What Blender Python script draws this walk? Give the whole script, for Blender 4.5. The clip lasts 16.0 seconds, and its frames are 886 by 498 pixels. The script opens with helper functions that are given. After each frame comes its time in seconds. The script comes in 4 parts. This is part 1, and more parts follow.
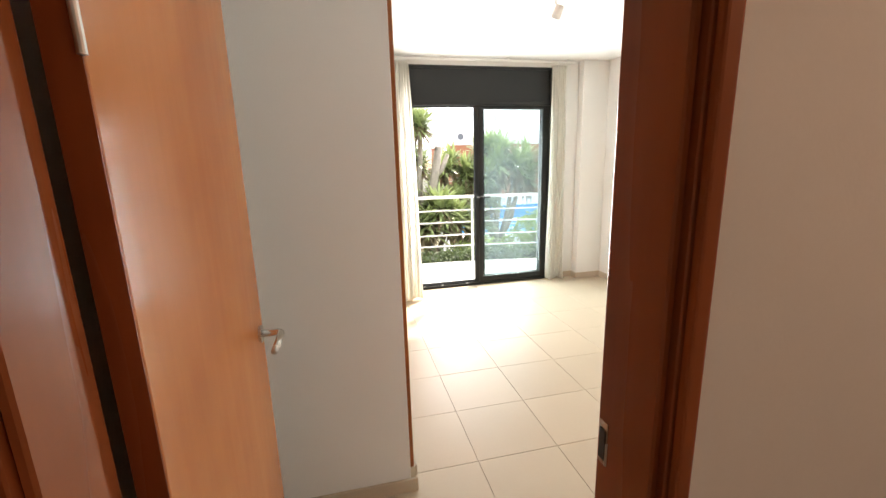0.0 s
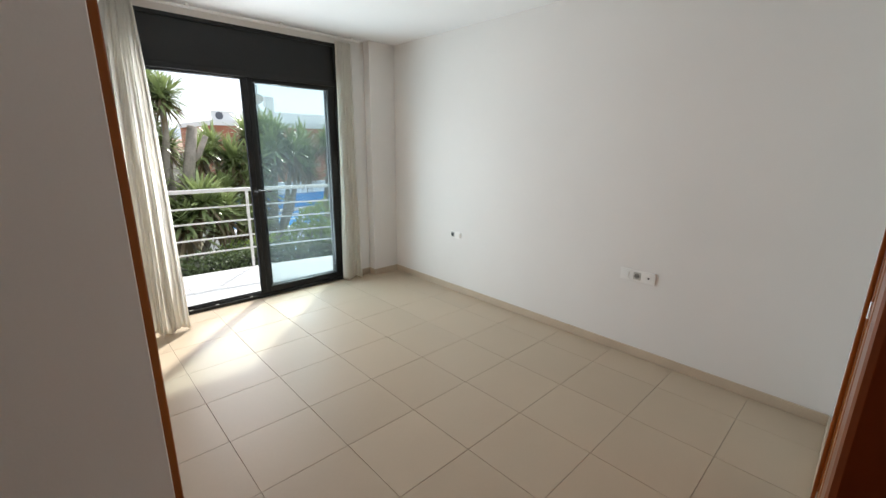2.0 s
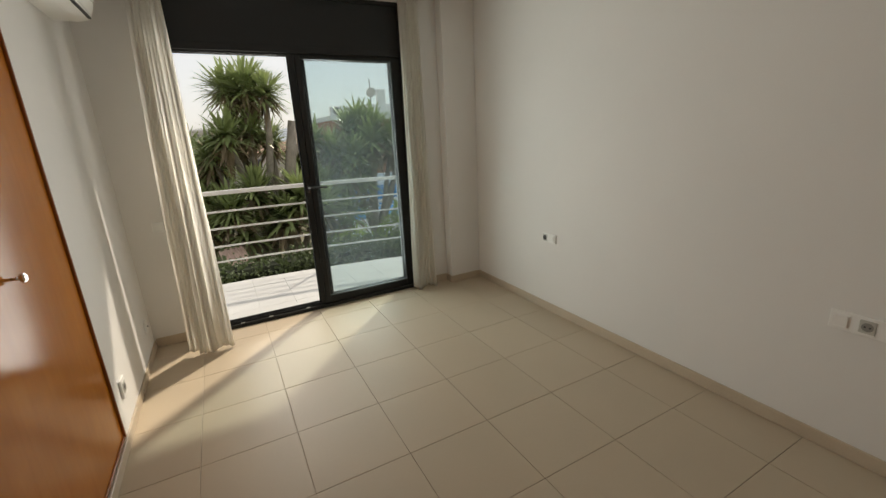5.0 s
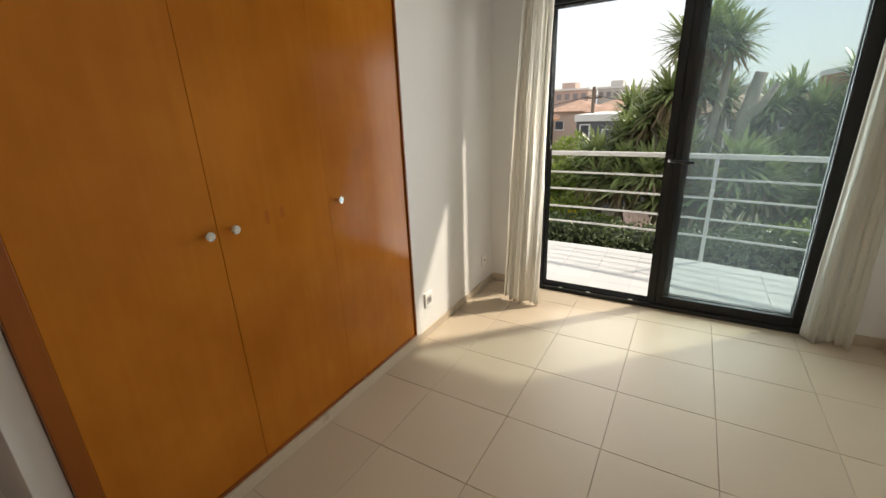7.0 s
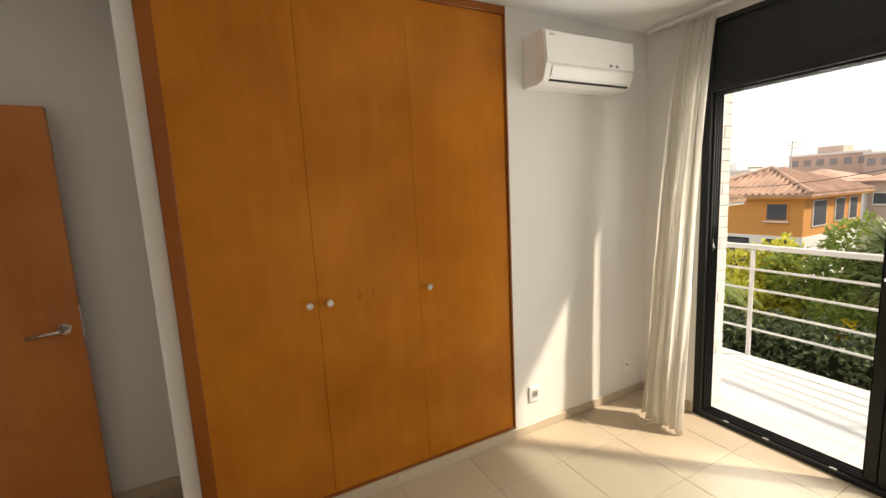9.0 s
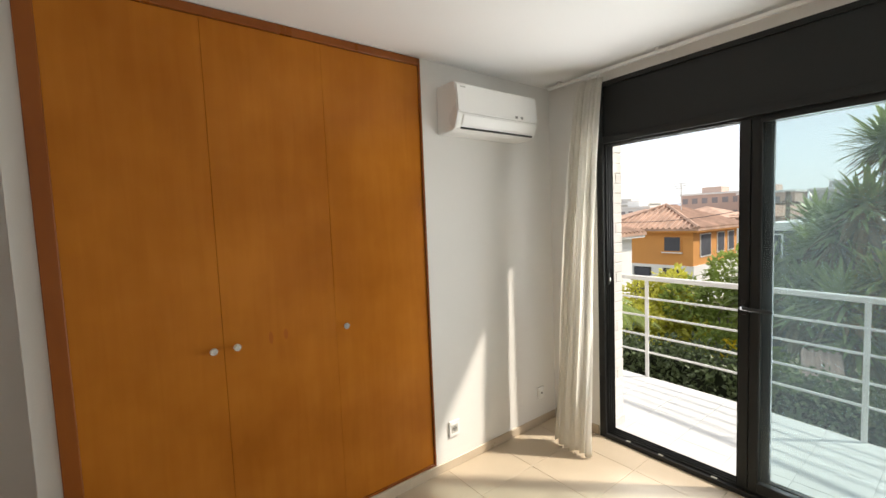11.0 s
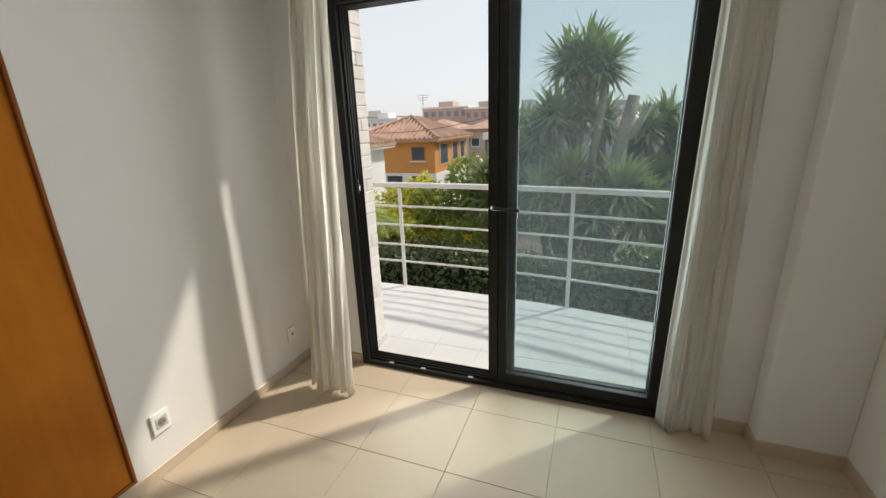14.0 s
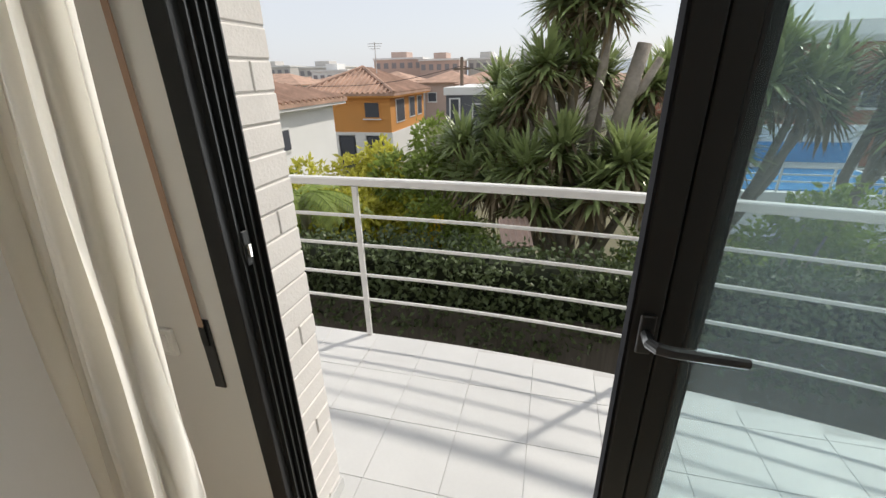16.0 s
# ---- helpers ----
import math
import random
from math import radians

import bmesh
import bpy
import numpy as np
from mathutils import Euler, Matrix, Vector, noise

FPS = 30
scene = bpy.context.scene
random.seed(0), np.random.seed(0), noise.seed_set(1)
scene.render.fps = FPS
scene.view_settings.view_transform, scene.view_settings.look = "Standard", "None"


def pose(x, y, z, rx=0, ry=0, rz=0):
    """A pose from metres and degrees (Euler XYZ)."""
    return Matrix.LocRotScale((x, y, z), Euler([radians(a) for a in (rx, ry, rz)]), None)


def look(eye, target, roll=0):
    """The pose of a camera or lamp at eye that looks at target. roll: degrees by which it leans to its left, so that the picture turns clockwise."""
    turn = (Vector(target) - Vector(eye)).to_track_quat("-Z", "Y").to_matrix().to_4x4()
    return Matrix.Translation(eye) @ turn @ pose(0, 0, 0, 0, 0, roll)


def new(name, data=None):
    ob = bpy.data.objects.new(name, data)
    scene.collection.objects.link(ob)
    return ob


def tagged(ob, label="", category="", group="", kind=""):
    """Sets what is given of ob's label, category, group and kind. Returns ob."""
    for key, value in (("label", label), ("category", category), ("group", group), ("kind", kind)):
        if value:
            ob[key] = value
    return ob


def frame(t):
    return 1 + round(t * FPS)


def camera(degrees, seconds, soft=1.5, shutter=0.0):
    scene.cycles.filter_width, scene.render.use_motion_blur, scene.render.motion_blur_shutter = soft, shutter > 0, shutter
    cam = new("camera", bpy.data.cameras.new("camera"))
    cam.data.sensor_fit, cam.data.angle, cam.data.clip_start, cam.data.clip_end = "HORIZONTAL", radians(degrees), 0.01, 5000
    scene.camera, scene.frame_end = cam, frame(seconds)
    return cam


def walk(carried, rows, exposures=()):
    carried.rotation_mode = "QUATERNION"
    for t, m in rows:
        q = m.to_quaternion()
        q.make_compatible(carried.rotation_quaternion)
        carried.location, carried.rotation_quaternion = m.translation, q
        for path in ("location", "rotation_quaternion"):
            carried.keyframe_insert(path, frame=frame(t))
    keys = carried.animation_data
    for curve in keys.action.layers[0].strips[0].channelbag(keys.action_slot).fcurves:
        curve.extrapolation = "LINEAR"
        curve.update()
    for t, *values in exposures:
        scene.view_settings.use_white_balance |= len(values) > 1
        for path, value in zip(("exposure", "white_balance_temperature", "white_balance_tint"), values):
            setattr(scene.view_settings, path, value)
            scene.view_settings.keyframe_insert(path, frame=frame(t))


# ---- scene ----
cam = camera(94.2, 16.0)
PATH = [
    (0, (-3.093, -4.637, 1.512), (-2.653, -2.732, 1.089), -1.6),
    (0.5, (-3.119, -4.392, 1.503), (-2.476, -2.55, 1.064), -2.1),
    (1, (-3.067, -4.245, 1.523), (-2.262, -2.47, 1.076), 0.4),
    (1.5, (-3.016, -4.15, 1.536), (-1.966, -2.518, 1.053), 1.1),
    (2, (-3.0, -4.107, 1.531), (-1.666, -2.7, 1.039), 0.7),
    (2.5, (-2.943, -4.056, 1.536), (-1.5, -2.771, 1.022), 0.3),
    (3, (-2.896, -3.938, 1.509), (-1.461, -2.652, 0.973), 0.1),
    (3.2, (-2.881, -3.86, 1.5), (-1.45, -2.571, 0.96), -0.2),
    (5.3, (-2.105, -3.45, 1.472), (-1.45, -1.65, 0.895), -2.3),
    (5.5, (-2.034, -3.399, 1.483), (-1.571, -1.551, 0.874), -1.8),
    (6, (-1.817, -3.403, 1.47), (-1.873, -1.498, 0.863), -2.1),
    (6.5, (-1.615, -3.312, 1.454), (-2.172, -1.492, 0.838), -2.2),
    (7, (-1.47, -3.132, 1.457), (-2.449, -1.51, 0.815), -2.4),
    (7.5, (-1.226, -2.993, 1.456), (-2.539, -1.621, 0.829), -3.2),
    (8, (-1.128, -2.845, 1.445), (-2.687, -1.722, 0.889), -3.7),
    (8.5, (-1.002, -2.729, 1.504), (-2.723, -1.796, 1.093), -3.8),
    (8.7, (-0.924, -2.689, 1.544), (-2.691, -1.81, 1.219), -3.6),
    (10.8, (-0.785, -2.648, 1.646), (-2.421, -1.501, 1.558), -2.4),
    (11, (-0.792, -2.637, 1.62), (-2.385, -1.437, 1.48), -2.3),
    (11.5, (-0.8, -2.609, 1.557), (-2.256, -1.262, 1.305), -2.1),
    (12, (-0.779, -2.593, 1.552), (-2.073, -1.107, 1.208), -1.9),
    (12.5, (-0.778, -2.579, 1.541), (-1.891, -0.971, 1.119), -1.8),
    (13, (-0.848, -2.541, 1.523), (-1.789, -0.845, 1.037), -1.8),
    (13.5, (-0.963, -2.376, 1.497), (-1.755, -0.621, 0.956), -1.9),
    (14, (-1.093, -2.041, 1.501), (-1.773, -0.254, 0.915), -2.0),
    (14.5, (-1.3, -1.714, 1.492), (-1.9, 0.089, 0.866), -1.6),
    (15, (-1.47, -1.328, 1.489), (-2.017, 0.475, 0.817), -1.7),
    (15.5, (-1.585, -0.993, 1.501), (-2.098, 0.798, 0.775), -2.3),
    (16, (-1.772, -0.659, 1.5), (-2.24, 1.122, 0.719), -1.3),
]
walk(cam, [(t, look(e, g, r)) for t, e, g, r in PATH], [(0, 1.68, 6900, 11), (0.5, 1.13, 6400, 9), (1, 0.66, 6200, 10), (1.5, 0.4, 6000, 10), (2, 0.45, 6250, 10), (2.5, 0.25, 6550, 10), (3.2, 0.1, 6900, 10), (5.3, -0.4, 7300, 10), (6.2, -0.25, 7100, 10), (7, -0.05, 7050, 10), (8.5, 0.22, 7800, 12), (11, 0.18, 6850, 10), (12, 0.0, 6950, 9), (12.5, -0.1, 7100, 9), (13.2, -0.25, 7000, 10), (14, -0.33, 6800, 10), (14.5, -0.38, 6700, 10), (15.5, -0.42, 6600, 10), (16, -0.42, 6600, 10)])

# ---------- light ----------
SUN_AZ = 44.8      # degrees from +y towards +x
SUN_EL = 46.0
world = bpy.data.worlds.new("world")
scene.world = world
world.use_nodes = True
wn = world.node_tree
sky = wn.nodes.new("ShaderNodeTexSky")
sky.sky_type = "NISHITA"
sky.sun_disc = False
sky.sun_elevation = radians(SUN_EL)
sky.sun_rotation = radians(SUN_AZ)
sky.air_density = 1.0
sky.dust_density = 1.6
sky.ozone_density = 1.0
bg = wn.nodes["Background"]
bg.inputs["Strength"].default_value = 0.15
haze = wn.nodes.new("ShaderNodeMix")
haze.data_type = "RGBA"
haze.inputs["Factor"].default_value = 0.72
haze.inputs["B"].default_value = (8.0, 8.3, 8.9, 1)
wn.links.new(sky.outputs["Color"], haze.inputs["A"])
wn.links.new(haze.outputs["Result"], bg.inputs["Color"])

sun_data = bpy.data.lights.new("sun", "SUN")
sun_data.energy = 4.2
sun_data.angle = radians(2.4)
sun_data.color = (1.0, 0.94, 0.85)
sun = new("sun", sun_data)
a, e = radians(SUN_AZ), radians(SUN_EL)
sun_dir = Vector((math.sin(a) * math.cos(e), math.cos(a) * math.cos(e), math.sin(e)))
sun.matrix_world = look(sun_dir * 30, (0, 0, 0))

# sky light entering by the window's opening
port = bpy.data.lights.new("window_light", "AREA")
port.shape = "RECTANGLE"
port.size, port.size_y = 1.6, 1.95
port.energy = 54
port.spread = radians(158)
port.color = (0.93, 0.97, 1.0)
new("window_light", port).matrix_world = look((-1.585, 0.36, 1.07), (-0.905, -1.52, 1.65))

# warm fill lamp added unseen, to brighten the hall and its open door
hall_fill = bpy.data.lights.new("hall_fill", "AREA")
hall_fill.shape = "DISK"
hall_fill.size = 0.25
hall_fill.energy = 2.2
hall_fill.color = (1.0, 0.63, 0.43)
new("hall_fill", hall_fill).matrix_world = look((-1.93, -5.1, 2.5), (-1.93, -5.1, 0))

# ---------- helpers ----------
rng = random.Random(7)
nrg = np.random.default_rng(11)


def mat(name, col, rough=0.5, metal=0.0, var=0.08, scale=3.0, fine=90.0, bump=0.08, rvar=0.08, stretch=(1, 1, 1), coat=0.0,
        spec=0.5, rand=0.0, dist=0.004, island=False, detail=5):
    m = bpy.data.materials.new(name)
    m.use_nodes = True
    nt = m.node_tree
    b = nt.nodes["Principled BSDF"]
    geo = nt.nodes.new("ShaderNodeNewGeometry")
    mp = nt.nodes.new("ShaderNodeMapping")
    mp.inputs["Scale"].default_value = stretch
    nt.links.new(geo.outputs["Position"], mp.inputs["Vector"])
    big = nt.nodes.new("ShaderNodeTexNoise")
    big.inputs["Scale"].default_value = scale
    big.inputs["Detail"].default_value = detail
    sm = nt.nodes.new("ShaderNodeTexNoise")
    sm.inputs["Scale"].default_value = fine
    sm.inputs["Detail"].default_value = 3
    for n in (big, sm):
        nt.links.new(mp.outputs["Vector"], n.inputs["Vector"])
    mixed = nt.nodes.new("ShaderNodeMath")
    mixed.operation = "MULTIPLY_ADD"
    mixed.inputs[1].default_value = 0.35
    nt.links.new(sm.outputs["Fac"], mixed.inputs[0])
    nt.links.new(big.outputs["Fac"], mixed.inputs[2])
    last = mixed.outputs[0]
    if rand:
        r = nt.nodes.new("ShaderNodeNewGeometry" if island else "ShaderNodeObjectInfo")
        k = nt.nodes.new("ShaderNodeMath")
        k.operation = "MULTIPLY_ADD"
        k.inputs[1].default_value = rand
        nt.links.new(r.outputs["Random Per Island" if island else "Random"], k.inputs[0])
        nt.links.new(last, k.inputs[2])
        last = k.outputs[0]
    ramp = nt.nodes.new("ShaderNodeMapRange")
    ramp.inputs["From Min"].default_value = 0.4
    ramp.inputs["From Max"].default_value = 0.95 + rand
    ramp.inputs["To Min"].default_value = 1 - var
    ramp.inputs["To Max"].default_value = 1 + var
    nt.links.new(last, ramp.inputs["Value"])
    mul = nt.nodes.new("ShaderNodeVectorMath")
    mul.operation = "SCALE"
    mul.inputs[0].default_value = col[:3]
    nt.links.new(ramp.outputs["Result"], mul.inputs["Scale"])
    nt.links.new(mul.outputs["Vector"], b.inputs["Base Color"])
    rr = nt.nodes.new("ShaderNodeMapRange")
    rr.inputs["From Min"].default_value = 0.3
    rr.inputs["From Max"].default_value = 0.7
    rr.inputs["To Min"].default_value = max(rough - rvar, 0.02)
    rr.inputs["To Max"].default_value = min(rough + rvar, 1)
    nt.links.new(big.outputs["Fac"], rr.inputs["Value"])
    if rvar:
        nt.links.new(rr.outputs["Result"], b.inputs["Roughness"])
    else:
        b.inputs["Roughness"].default_value = rough
    b.inputs["Metallic"].default_value = metal
    b.inputs["Specular IOR Level"].default_value = spec
    b.inputs["Coat Weight"].default_value = coat
    b.inputs["Coat Roughness"].default_value = 0.12
    if bump:
        bp = nt.nodes.new("ShaderNodeBump")
        bp.inputs["Strength"].default_value = bump
        bp.inputs["Distance"].default_value = dist
        nt.links.new(sm.outputs["Fac"], bp.inputs["Height"])
        nt.links.new(bp.outputs["Normal"], b.inputs["Normal"])
    return m


def leafy(name, col, rough=0.45, trans=0.35, var=0.35):
    """Leaf: each leaf its own tone, light passing through it."""
    m = mat(name, col, rough=rough, var=var, rand=0.5, island=True, bump=0.0, scale=0.8, fine=20)
    nt = m.node_tree
    b = nt.nodes["Principled BSDF"]
    out = nt.nodes["Material Output"]
    tr = nt.nodes.new("ShaderNodeBsdfTranslucent")
    nt.links.new(b.inputs["Base Color"].links[0].from_socket, tr.inputs["Color"])
    mx = nt.nodes.new("ShaderNodeMixShader")
    mx.inputs[0].default_value = trans
    nt.links.new(b.outputs[0], mx.inputs[1])
    nt.links.new(tr.outputs[0], mx.inputs[2])
    nt.links.new(mx.outputs[0], out.inputs["Surface"])
    return m


def wood(name, dark, light, rough=0.28, grain=(1, 1, 0.08), coat=0.08, spec=0.27):
    m = mat(name, light, rough=rough, var=0.1, scale=2.2, fine=60, bump=0.03, rvar=0.05, coat=coat, spec=spec, stretch=grain)
    nt = m.node_tree
    b = nt.nodes["Principled BSDF"]
    geo = nt.nodes.new("ShaderNodeNewGeometry")
    mp = nt.nodes.new("ShaderNodeMapping")
    mp.inputs["Scale"].default_value = grain
    nt.links.new(geo.outputs["Position"], mp.inputs["Vector"])
    w = nt.nodes.new("ShaderNodeTexNoise")
    w.inputs["Scale"].default_value = 26
    w.inputs["Detail"].default_value = 6
    w.inputs["Distortion"].default_value = 0.6
    nt.links.new(mp.outputs["Vector"], w.inputs["Vector"])
    blotch = nt.nodes.new("ShaderNodeTexNoise")
    blotch.inputs["Scale"].default_value = 2.0
    blotch.inputs["Detail"].default_value = 4
    nt.links.new(geo.outputs["Position"], blotch.inputs["Vector"])
    add = nt.nodes.new("ShaderNodeMath")
    add.operation = "MULTIPLY_ADD"
    add.inputs[1].default_value = 0.25
    nt.links.new(w.outputs["Fac"], add.inputs[0])
    nt.links.new(blotch.outputs["Fac"], add.inputs[2])
    cr = nt.nodes.new("ShaderNodeValToRGB")
    cr.color_ramp.elements[0].position = 0.42
    cr.color_ramp.elements[0].color = (*dark, 1)
    cr.color_ramp.elements[1].position = 0.80
    cr.color_ramp.elements[1].color = (*light, 1)
    nt.links.new(add.outputs[0], cr.inputs["Fac"])
    nt.links.new(cr.outputs["Color"], b.inputs["Base Color"])
    return m


def link(name, bm, m, parent=None, smooth=False):
    me = bpy.data.meshes.new(name)
    bmesh.ops.recalc_face_normals(bm, faces=bm.faces)
    bm.to_mesh(me)
    bm.free()
    if m:
        me.materials.append(m)
    if smooth:
        for p in me.polygons:
            p.use_smooth = True
    ob = new(name, me)
    if parent:
        ob.parent = parent
    return ob


def part(name, bm, m, parent, label="", smooth=False):
    ob = link(name, bm, m, parent, smooth)
    if label:
        ob["label"] = label
    return ob


def box(x0, x1, y0, y1, z0, z1, bevel=0.0, bm=None, seg=1):
    """A box between two corners, with bevelled edges."""
    own = bm is None
    bm = bm or bmesh.new()
    r = bmesh.ops.create_cube(bm, size=1)
    bmesh.ops.transform(bm, verts=r["verts"], matrix=Matrix.Translation(((x0 + x1) / 2, (y0 + y1) / 2, (z0 + z1) / 2))
                        @ Matrix.Diagonal((x1 - x0, y1 - y0, z1 - z0, 1)))
    if bevel:
        es = {ed for v in r["verts"] for ed in v.link_edges}
        bmesh.ops.bevel(bm, geom=list(es), offset=bevel, segments=seg, affect="EDGES", profile=0.5)
    return bm


def rod(p, q, r, bm=None, seg=12, r2=None, bevel=0.0):
    bm = bm or bmesh.new()
    p, q = Vector(p), Vector(q)
    d = q - p
    res = bmesh.ops.create_cone(bm, cap_ends=True, segments=seg, radius1=r, radius2=r if r2 is None else r2, depth=d.length)
    bmesh.ops.transform(bm, verts=res["verts"], matrix=Matrix.Translation((p + q) / 2) @ d.to_track_quat("Z", "Y").to_matrix().to_4x4())
    if bevel:
        caps = [f for v in res["verts"] for f in v.link_faces if len(f.verts) > 4]
        es = {ed for f in caps for ed in f.edges}
        bmesh.ops.bevel(bm, geom=list(es), offset=bevel, segments=2, affect="EDGES")
    return bm


def tube(points, r, bm=None, seg=8):
    """A round bar along points; r may be a list."""
    bm = bm or bmesh.new()
    pts = [Vector(p) for p in points]
    rs = r if isinstance(r, (list, tuple)) else [r] * len(pts)
    rings = []
    side = None
    for i, p in enumerate(pts):
        d = (pts[min(i + 1, len(pts) - 1)] - pts[max(i - 1, 0)]).normalized()
        if side is None:
            side = d.orthogonal().normalized()
        side = (side - d * side.dot(d)).normalized()
        up = d.cross(side)
        rings.append([bm.verts.new(p + (side * math.cos(2 * math.pi * k / seg) + up * math.sin(2 * math.pi * k / seg)) * rs[i]) for k in range(seg)])
    for u, v in zip(rings, rings[1:]):
        for k in range(seg):
            bm.faces.new((u[k], u[(k + 1) % seg], v[(k + 1) % seg], v[k]))
    bm.faces.new(rings[0][::-1])
    bm.faces.new(rings[-1])
    return bm


def thing(name, at, label, category, group="", kind=""):
    ob = new(name)
    ob.empty_display_size = 0.1
    ob.location = at
    return tagged(ob, label, category, group, kind)


def structure(name, bm, m, label, category="", parent=None):
    return tagged(link(name, bm, m, parent), label, category, "", "structure")


# ---------- materials ----------
WALL = mat("wall_paint", (0.80, 0.782, 0.752), rough=0.75, var=0.025, scale=1.3, fine=160, bump=0.12, spec=0.25, dist=0.002)
CEIL = mat("ceiling_paint", (0.89, 0.88, 0.87), rough=0.85, var=0.02, scale=1.0, fine=140, bump=0.08, spec=0.2, dist=0.002)
TILE = mat("floor_tile", (0.535, 0.44, 0.325), rough=0.45, var=0.06, scale=2.2, fine=60, bump=0.0, rvar=0.04, rand=0.5, detail=4, spec=0.30)
BGROUT = mat("balcony_grout", (0.53, 0.525, 0.51), rough=0.9, var=0.12, scale=5, fine=120)
GROUT = mat("grout", (0.42, 0.345, 0.265), rough=0.9, var=0.15, scale=5, fine=120)
SKIRT = mat("skirting_tile", (0.54, 0.445, 0.335), rough=0.35, var=0.09, scale=5, fine=70, bump=0.02)
VENEER = wood("wardrobe_veneer", (0.39, 0.124, 0.014), (0.525, 0.186, 0.024), rough=0.16, coat=0.0, spec=0.10)
VENEER_DARK = wood("wardrobe_trim", (0.22, 0.058, 0.010), (0.31, 0.092, 0.015), rough=0.3)
DOORWOOD = wood("door_veneer", (0.52, 0.170, 0.045), (0.65, 0.245, 0.070), rough=0.22)
JAMB = wood("jamb_wood", (0.22, 0.056, 0.019), (0.35, 0.10, 0.034), rough=0.3)
STEEL = mat("brushed_steel", (0.62, 0.60, 0.57), rough=0.3, metal=1.0, var=0.05, fine=300, bump=0.03)
KNOB = mat("knob_nickel", (0.72, 0.71, 0.69), rough=0.25, metal=1.0, var=0.03)
ALU = mat("dark_aluminium", (0.025, 0.026, 0.026), rough=0.45, metal=0.08, spec=0.2, var=0.08, scale=4, fine=220, bump=0.03)
EDGE_BLACK = mat("matt_edge_black", (0.016, 0.016, 0.017), rough=1.0, var=0.2, scale=8, fine=400, bump=0.3, spec=0.0)
RUBBER = mat("black_gasket", (0.012, 0.012, 0.013), rough=0.6, var=0.1)
PLASTIC = mat("white_plastic", (0.88, 0.87, 0.84), rough=0.35, var=0.02, bump=0.0)
CUP = mat("socket_cup_grey", (0.26, 0.255, 0.24), rough=0.45, var=0.04, bump=0.0)
GREYPL = mat("socket_grey", (0.55, 0.54, 0.50), rough=0.4, var=0.03, bump=0.0)
BLACK = mat("black_plastic", (0.015, 0.015, 0.016), rough=0.4, var=0.1, bump=0.0)
BRICKW = mat("white_brick", (0.74, 0.715, 0.685), rough=0.8, var=0.07, scale=8, fine=110, bump=0.35, rand=0.2, spec=0.2)
MORTAR = mat("brick_mortar", (0.62, 0.60, 0.575), rough=0.95, var=0.1, bump=0.3)
BALC = mat("balcony_tile", (0.585, 0.585, 0.575), rough=0.5, var=0.07, scale=3, fine=80, bump=0.04, rand=0.2)
RAILW = mat("white_rail_paint", (0.72, 0.71, 0.69), rough=0.4, var=0.06, scale=6, fine=140, bump=0.03)
TAPE = mat("shutter_strap", (0.45, 0.30, 0.22), rough=0.8, var=0.12, fine=300)


def cloth(name, col):
    m = mat(name, col, rough=0.85, var=0.04, scale=4, fine=420, bump=0.25, spec=0.1, dist=0.001)
    nt = m.node_tree
    b = nt.nodes["Principled BSDF"]
    tr = nt.nodes.new("ShaderNodeBsdfTranslucent")
    nt.links.new(b.inputs["Base Color"].links[0].from_socket, tr.inputs["Color"])
    mx = nt.nodes.new("ShaderNodeMixShader")
    mx.inputs[0].default_value = 0.78
    nt.links.new(b.outputs[0], mx.inputs[1])
    nt.links.new(tr.outputs[0], mx.inputs[2])
    nt.links.new(mx.outputs[0], nt.nodes["Material Output"].inputs["Surface"])
    return m


CLOTH = cloth("curtain_cotton", (0.90, 0.88, 0.835))


